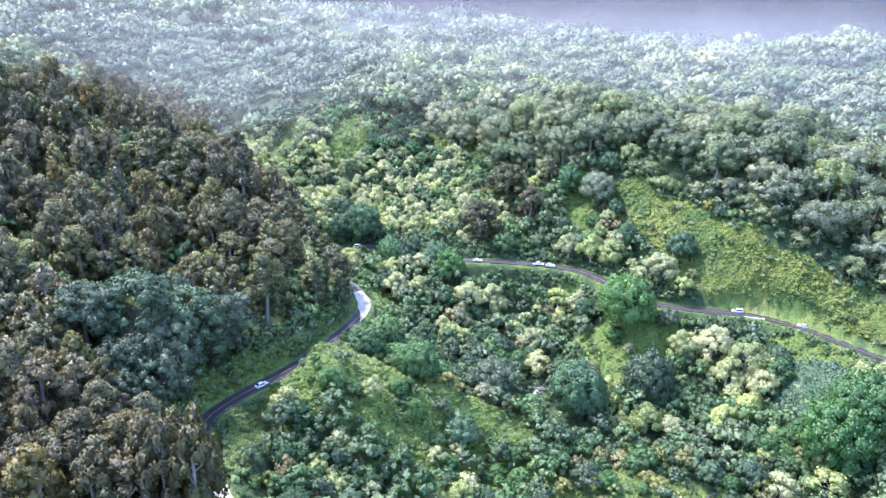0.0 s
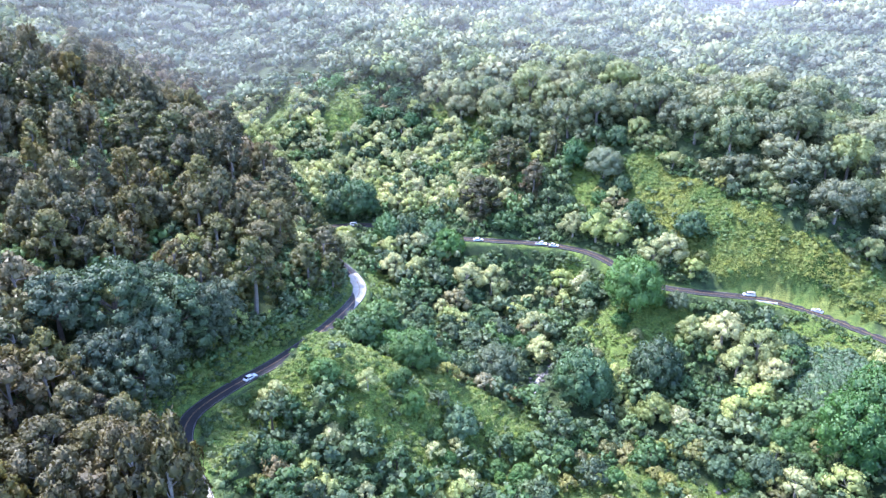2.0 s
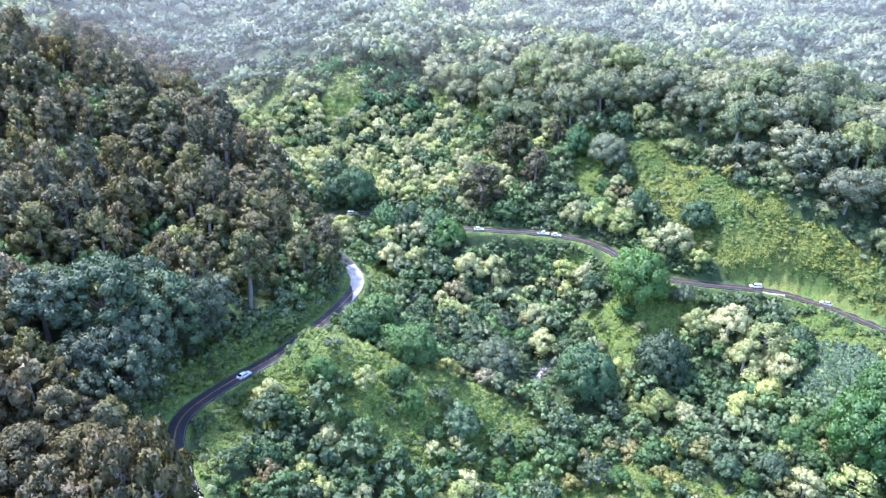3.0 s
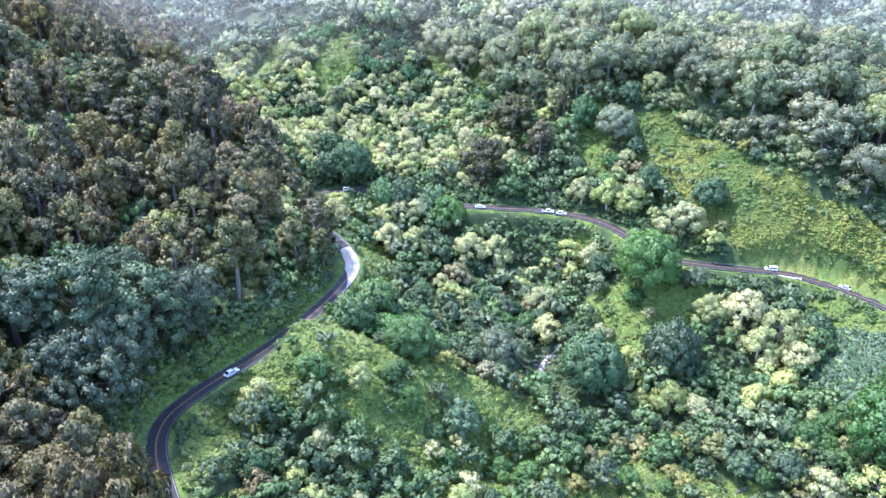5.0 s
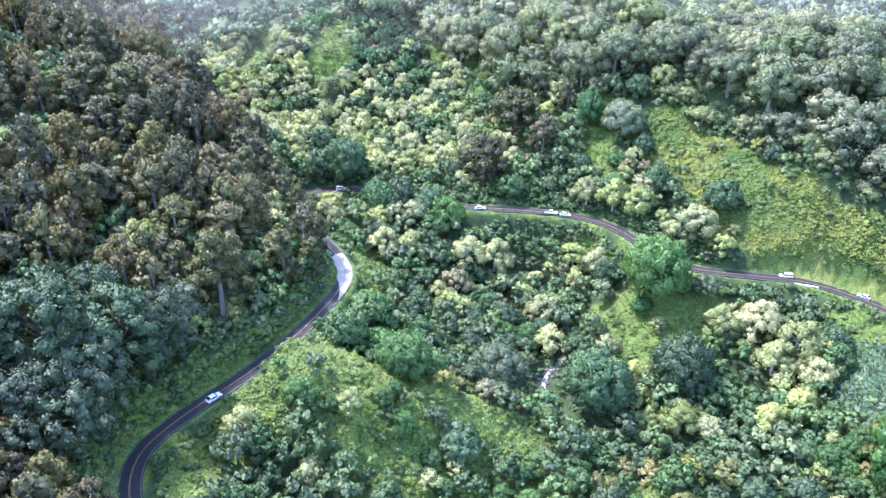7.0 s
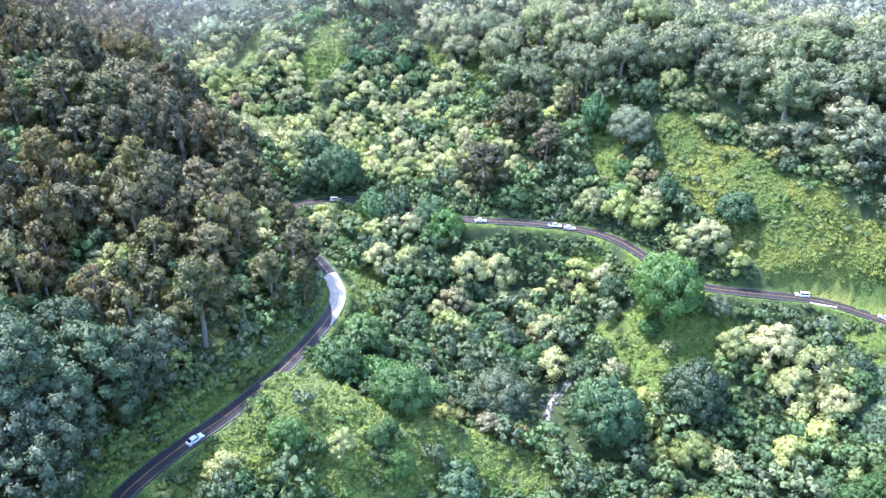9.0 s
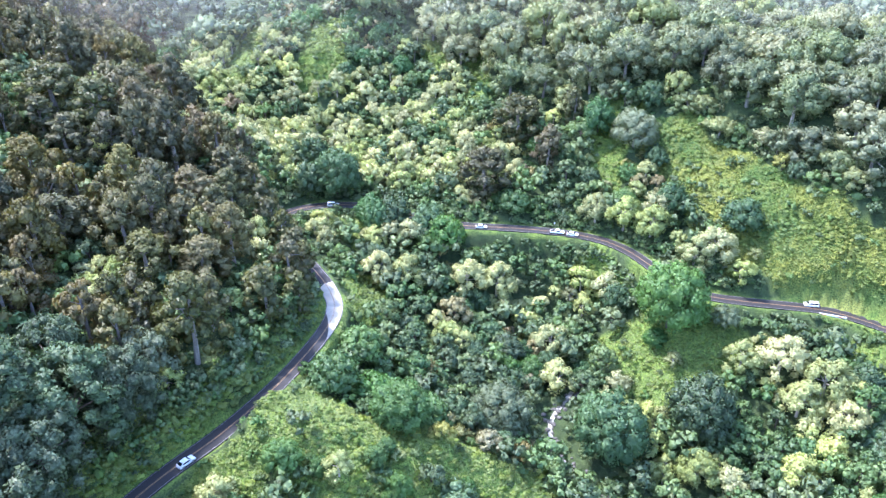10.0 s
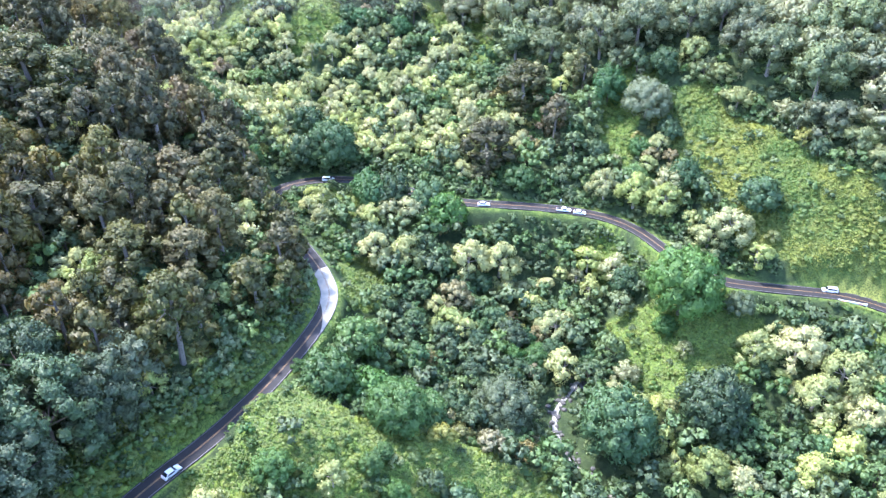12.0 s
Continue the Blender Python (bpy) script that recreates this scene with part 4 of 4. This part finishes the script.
def creepers(name, where, count, size, mat, label):
    """Loose leaf sprays of creeping plants on the open slopes."""
    x, y = plan.uniform(76 if where == "yellow" else -125, 200, count * 14), plan.uniform(150, 500, count * 14)
    green, yellow = cover(x, y)
    pick = np.flatnonzero((yellow > 0.5 if where == "yellow" else (green > 0.5) & (yellow < 0.5)) & (near_line(x, y, ROAD_LINE)[0] > 3.6))[:count]
    x, y = x[pick], y[pick]
    heap = 0.55 + 0.5 * lumps(x, y, 2.3, 11)
    p = np.stack([x, y, top_z(x, y) + 0.05 + plan.uniform(0, 1, len(x)) * 0.9 * heap], axis=1)
    k = len(p)
    nrm = plan.normal(size=(k, 3)) * 0.45 + np.array([-0.1, -0.2, 0.8])
    nrm /= np.linalg.norm(nrm, axis=1)[:, None]
    a = np.cross(nrm, plan.normal(size=(k, 3)))
    a /= np.linalg.norm(a, axis=1)[:, None]
    b = np.cross(nrm, a)
    s = size * plan.uniform(0.5, 1.4, (k, 1))
    v = np.stack([p - a * s * 0.6 - b * s * 0.3, p + b * s * 0.6, p + a * s * 0.65 - b * s * 0.25], axis=1).reshape(-1, 3)
    up = np.array([-0.1, -0.15, 0.9]) + plan.normal(size=(k, 3)) * 0.25
    v = v.reshape(-1, 3, 3)
    wrong = np.cross(v[:, 1] - v[:, 0], v[:, 2] - v[:, 0])[:, 2] < 0
    v[wrong] = v[wrong][:, ::-1]
    joined(name, [v.reshape(-1, 3)], [np.arange(3 * k).reshape(-1, 3)], [np.repeat(up, 3, axis=0)], mat, label, "creepers")


creepers("creepers", "green", 70000, 0.5, LEAVES["vine"], "tangled green creepers and grass on open slopes")
creepers("yellow_creepers", "yellow", 60000, 0.48, LEAVES["vine_yellow"], "yellow-green creepers covering the steep slope")


def mounds(name, where, count, mat, label, low=0.6, high=1.9, area=(-125, 200, 150, 500)):
    """Low leafy humps of the creepers' tangle."""
    x, y = plan.uniform(*area[:2], count * 16), plan.uniform(*area[2:], count * 16)
    green, yellow = cover(x, y)
    open_land = {"yellow": yellow > 0.5, "green": (green > 0.5) & (yellow < 0.5), "canes": inside(x, y, CANES), "bank": (x < np.interp(y, [165, 186, 203, 232, 263, 280, 300], [-65, -71.5, -62, -43.6, -32.6, -34.6, -46])) & (y < 300) & (near_line(x, y, ROAD_LINE)[0] < 13), "forest": (green < 0.5) & (yellow < 0.5) & (y < 420)}[where]
    pick = np.flatnonzero(open_land & (near_line(x, y, ROAD_LINE)[0] > (4.2 if where == "bank" else 5)) & (near_line(x, y, STREAM_LINE)[0] > 1.9))[:count]
    x, y = x[pick], y[pick]
    z = top_z(x, y)
    models = []
    for i in range(6):
        bv, bf = BALLS[1]
        verts, faces, turns = leaf_cloud(plan, np.array([[0, 0, 0.0]]), np.array([1.0]), 34, 0.45, np.array([0, 0, -1.0]))
        n = len(verts)
        verts += (bv * plan.uniform(0.7, 1.1, (len(bv), 1)) * 0.85).tolist()
        faces += [tuple(n + j for j in t) for t in bf if sum(bv[j][2] for j in t) > -0.6]
        turns += (bv + np.array([0, 0, 0.3])).tolist()
        models.append((np.array(verts) * np.array([1, 1, 1.5 if where == "canes" else 0.6]), np.array(faces), np.array(turns)))
    spread(name, models, [(a, b, c + 0.1, k) for a, b, c, k in zip(x, y, z, plan.uniform(low, high, len(x)) * (1 + 0.4 * lumps(x, y, 8, 14)))], mat, label, plan)


mounds("creeper_mounds", "green", 3200, LEAVES["vine"], "low leafy mounds of green creepers", 0.45, 1.3)
mounds("yellow_creeper_mounds", "yellow", 2100, LEAVES["vine_yellow"], "low leafy mounds of yellow-green creepers", 0.5, 1.4, (76, 196, 245, 388))
mounds("undergrowth", "forest", 2600, LEAVES["shrub"], "low dark green undergrowth between the trees", 0.9, 2.6)
mounds("cane_thicket", "canes", 1100, LEAVES["cane"], "dense blue-green cane thicket on the bank", 0.6, 1.3, (118, 160, 216, 263))
mounds("bank_creepers", "bank", 1900, LEAVES["vine"], "leafy green creepers hanging on the road bank", 0.5, 1.7, (-86, -30, 160, 302))
# ---- stream ----
WATER = plain_mat("shallow_water", (0.14, 0.135, 0.11), (0.36, 0.34, 0.28), 1.2, 0.4, bump=0.25)
water = ribbon("water", STREAM_LINE[STREAM_LINE[:, 1] < 268], 0, 1.4, -0.1, 0.3, WATER)
tagged(water, "narrow pale stream running over stones", "stream", kind="structure")
rock_rng = np.random.default_rng(21)
ROCK_MESHES = []
for i in range(5):
    bm = bmesh.new()
    bmesh.ops.create_icosphere(bm, subdivisions=2, radius=1.0)
    for v in bm.verts:
        v.co *= 1 + 0.35 * noise.noise(v.co * 1.3 + Vector((i * 7.0, 0, 0)))
        v.co.z *= 0.65
    me = bpy.data.meshes.new("boulder")
    bm.to_mesh(me)
    bm.free()
    me.materials.append(ROCK)
    ROCK_MESHES.append(me)
for p in STREAM_LINE[(STREAM_LINE[:, 1] < 270) & (STREAM_LINE[:, 1] > 185)][::2]:
    for _ in range(8):
        a, d = rock_rng.uniform(0, 6.28), rock_rng.uniform(0.4, 3.4)
        x, y = p[0] + d * math.cos(a), p[1] + d * math.sin(a)
        r = rock_rng.uniform(0.25, 1.0)
        b = new("boulder", ROCK_MESHES[int(rock_rng.integers(5))])
        b.matrix_world = Matrix.LocRotScale((x, y, float(ground_z(x, y)[0]) + 0.15 * r), Euler((0, 0, a)), (r, r * 0.85, r))
        tagged(b, "grey weathered boulder in the stream bed", "rock", group="boulders in the stream")


# ---- bridge parapets, road sign ----
def part(name, bm, material, parent, label=""):
    me = bpy.data.meshes.new(name)
    bm.to_mesh(me)
    bm.free()
    me.materials.append(material)
    ob = new(name, me)
    ob.parent = parent
    if label:
        ob["label"] = label
    return ob


def box(bm, x, y, z, w, d, h, bevel=0.0):
    g = bmesh.ops.create_cube(bm, size=1.0, matrix=Matrix.Translation((x, y, z)) @ Matrix.Diagonal((w, d, h, 1)))
    if bevel:
        bmesh.ops.bevel(bm, geom=list({e for v in g["verts"] for e in v.link_edges}), offset=bevel, segments=2, affect="EDGES")
    return bm


RED_PAINT = plain_mat("red_marker", (0.55, 0.05, 0.03), (0.40, 0.05, 0.03), 5, 0.5)
STEEL = plain_mat("galvanised_steel", (0.45, 0.46, 0.47), (0.33, 0.34, 0.35), 6, 0.45, 0.8)
PARAPET = plain_mat("whitewashed_concrete", (0.78, 0.77, 0.74), (0.62, 0.61, 0.58), 2.5, 0.75)


def parapet(start, end, side):
    """A low whitewashed bridge wall on the road's edge, with posts and a capping."""
    a, b = Vector(start), Vector(end)
    w = (b - a).normalized()
    root = new("bridge_parapet")
    root.matrix_world = Matrix.Translation((a + b) / 2) @ Matrix.Rotation(math.atan2(w.y, w.x), 4, "Z")
    length = (b - a).length
    part("wall", box(bmesh.new(), 0, 0, 0.0, length, 0.28, 1.0, 0.03), PARAPET, root)
    part("capping", box(bmesh.new(), 0, 0, 0.53, length + 0.2, 0.4, 0.1, 0.03), PARAPET, root)
    for x in (-length / 2, 0, length / 2):
        part("post", box(bmesh.new(), x, 0, 0.1, 0.45, 0.44, 1.2, 0.04), PARAPET, root)
    if side < 0:
        for x in (-length * 0.35, length * 0.3):
            part("red_marker", box(bmesh.new(), x, -0.235, 0.3, 1.4, 0.03, 0.25), RED_PAINT, root, "red warning stripe")
    return tagged(root, "low whitewashed concrete bridge parapet beside the road", "bridge wall")


parapet((131.2, 284.2, 30.8), (138.8, 281.6, 30.3), -1)

sign = new("sign_post")
sign.matrix_world = pose(46.5, 334.8, float(ground_z(46.5, 334.8)[0]) - 0.2, 0, 0, 10)
bm = bmesh.new()
bmesh.ops.create_cone(bm, cap_ends=True, segments=8, radius1=0.05, radius2=0.05, depth=2.2, matrix=Matrix.Translation((0, 0, 1.1)))
part("pole", bm, STEEL, sign)
part("plate", box(bmesh.new(), 0, -0.06, 1.9, 0.6, 0.03, 0.9, 0.01), PARAPET, sign, "blank white plate")
tagged(sign, "small white road sign on a steel pole", "sign")

# ---- cars ----
def paint_mat(name, col, rough=0.3):
    m, n, l, out = node_mat(name)
    p = n.new("ShaderNodeBsdfPrincipled")
    c = mix_colour(n, l, col, tuple(v * 0.8 for v in col), ramp(n, l, noise_tex(n, l, 1.5), 0.4, 0.8))
    l.new(c, p.inputs["Base Color"])
    p.inputs["Roughness"].default_value, p.inputs["Coat Weight"].default_value = rough, 0.6
    l.new(p.outputs[0], out.inputs["Surface"])
    return m


WHITE_CAR, DARK_CAR, SILVER_CAR = paint_mat("white_car_paint", (0.8, 0.8, 0.79)), paint_mat("dark_car_paint", (0.03, 0.035, 0.045)), paint_mat("silver_car_paint", (0.5, 0.52, 0.54))
CAR_GLASS = paint_mat("tinted_car_glass", (0.02, 0.025, 0.03), 0.06)
RUBBER, RIM = plain_mat("tyre_rubber", (0.02, 0.02, 0.02), (0.035, 0.035, 0.035), 9, 0.85), plain_mat("wheel_rim", (0.5, 0.5, 0.5), (0.35, 0.35, 0.35), 9, 0.35, 0.9)
LAMP_WHITE, LAMP_RED = paint_mat("headlight_glass", (0.75, 0.76, 0.78), 0.1), paint_mat("tail_light_glass", (0.45, 0.02, 0.02), 0.15)


def side_solid(profile, width, taper=0.0, top=9.0):
    """A body pressed from its side outline, narrower towards the top."""
    bm = bmesh.new()
    rows = []
    for s in (-1, 1):
        rows.append([bm.verts.new((x, s * (width / 2 - taper * max(0, z - top)), z)) for x, z in profile])
    bm.faces.new(rows[0]), bm.faces.new(rows[1][::-1])
    k = len(profile)
    for i in range(k):
        bm.faces.new((rows[0][i], rows[1][i], rows[1][(i + 1) % k], rows[0][(i + 1) % k]))
    bmesh.ops.recalc_face_normals(bm, faces=bm.faces)
    bmesh.ops.bevel(bm, geom=list(bm.edges), offset=0.05, segments=2, affect="EDGES")
    return bm


SHAPES = {
    "car": (4.5, [(-2.2, 0.3), (2.2, 0.3), (2.25, 0.62), (1.25, 0.88), (-2.1, 0.95), (-2.25, 0.6)],
            [(1.15, 0.86), (0.35, 1.42), (-1.1, 1.45), (-1.95, 0.94)]),
    "van": (4.8, [(-2.35, 0.32), (2.35, 0.32), (2.4, 0.7), (1.6, 1.0), (-2.35, 1.05), (-2.4, 0.6)],
            [(1.5, 0.98), (0.7, 1.72), (-2.1, 1.76), (-2.33, 1.04)]),
    "pickup": (5.4, [(-2.7, 0.45), (2.65, 0.45), (2.7, 0.85), (1.5, 1.05), (-2.65, 1.08), (-2.7, 0.7)],
               [(1.4, 1.03), (0.75, 1.72), (-0.55, 1.74), (-0.85, 1.06)]),
}


def vehicle(kind, x, y, z, heading, paint, label):
    length, body, cabin = SHAPES[kind]
    root = new(kind)
    root.matrix_world = pose(x, y, z, 0, 0, heading)
    part("body", side_solid(body, 1.82), paint, root)
    part("cabin", side_solid(cabin, 1.66, 0.22, cabin[0][1]), paint, root)
    z0, z1 = cabin[0][1], max(c[1] for c in cabin)
    for s in (-1, 1):
        bm = bmesh.new()
        q = [(cabin[0][0] - 0.3, z0 + 0.1), (cabin[1][0] - 0.02, z1 - 0.12), (cabin[2][0] + 0.1, z1 - 0.12), (cabin[3][0] + 0.35, z0 + 0.12)]
        bm.faces.new([bm.verts.new((a, s * (0.845 - 0.22 * (b - z0)), b)) for a, b in q])
        part("side_window", bm, CAR_GLASS, root)
    for (a, b), name in (((cabin[0], cabin[1]), "windscreen"), ((cabin[3], cabin[2]), "rear_window")):
        bm = bmesh.new()
        d = 0.02 if name == "windscreen" else -0.02
        f = lambda t, s: bm.verts.new((a[0] + (b[0] - a[0]) * t + d, s * (0.72 - 0.1 * t), a[1] + (b[1] - a[1]) * t + 0.025))
        bm.faces.new([f(0.1, -1), f(0.1, 1), f(0.88, 1), f(0.88, -1)])
        part(name, bm, CAR_GLASS, root)
    for wx in (-length * 0.29, length * 0.3):
        for s in (-1, 1):
            bm = bmesh.new()
            bmesh.ops.create_cone(bm, cap_ends=True, segments=16, radius1=0.34, radius2=0.34, depth=0.24, matrix=Matrix.Translation((wx, s * 0.82, 0.34)) @ Matrix.Rotation(math.pi / 2, 4, "X"))
            tyre = part("wheel", bm, RUBBER, root)
            bm = bmesh.new()
            bmesh.ops.create_cone(bm, cap_ends=True, segments=12, radius1=0.21, radius2=0.21, depth=0.03, matrix=Matrix.Translation((wx, s * 0.945, 0.34)) @ Matrix.Rotation(math.pi / 2, 4, "X"))
            part("rim", bm, RIM, tyre)
    for s in (-1, 1):
        part("headlight", box(bmesh.new(), body[2][0] - 0.06, s * 0.62, body[2][1] + 0.02, 0.16, 0.36, 0.14, 0.02), LAMP_WHITE, root, "clear headlight")
        part("tail_light", box(bmesh.new(), body[4][0] - 0.03, s * 0.74, body[4][1] - 0.12, 0.12, 0.2, 0.22, 0.02), LAMP_RED, root, "red tail light")
    if kind == "pickup":
        part("load_bed", box(bmesh.new(), -1.75, 0, 1.09, 1.6, 1.5, 0.04), RUBBER, root, "black load bed")
    return tagged(root, label, "car")


def on_road(x, y, lane, flip):
    """The place and heading of a car in a lane at the road's point next to x, y."""
    i = int(np.argmin(np.hypot(ROAD_LINE[:, 0] - x, ROAD_LINE[:, 1] - y)))
    i = min(max(i, 1), len(ROAD_LINE) - 2)
    d = ROAD_LINE[i + 1] - ROAD_LINE[i - 1]
    d = d / np.hypot(d[0], d[1])
    p = ROAD_LINE[i]
    return float(p[0] + d[1] * lane), float(p[1] - d[0] * lane), float(p[2]) + 0.01, math.degrees(math.atan2(d[1], d[0])) + (180 if flip else 0)


vehicle("van", *on_road(-44, 350, 1.3, False), WHITE_CAR, "white van driving round the shaded bend")
vehicle("car", *on_road(17, 332, 1.3, False), WHITE_CAR, "white saloon car on the far road")
vehicle("pickup", *on_road(47, 330, 1.3, False), WHITE_CAR, "white pickup truck on the far road")
vehicle("car", *on_road(53.5, 328.5, 1.3, False), WHITE_CAR, "white car following a pickup truck")
vehicle("van", *on_road(130, 287, -1.3, True), WHITE_CAR, "white van beside the bridge parapet")
vehicle("car", *on_road(152, 276, -1.3, True), SILVER_CAR, "silver car on the bend of the road")
vehicle("car", *on_road(-60, 206, 1.3, False), WHITE_CAR, "white car on the near road below the trees")
vehicle("car", 86.5, 281.5, float(ground_z(86.5, 281.5)[0]) + 0.15, 15, WHITE_CAR, "white car parked under the round green tree")
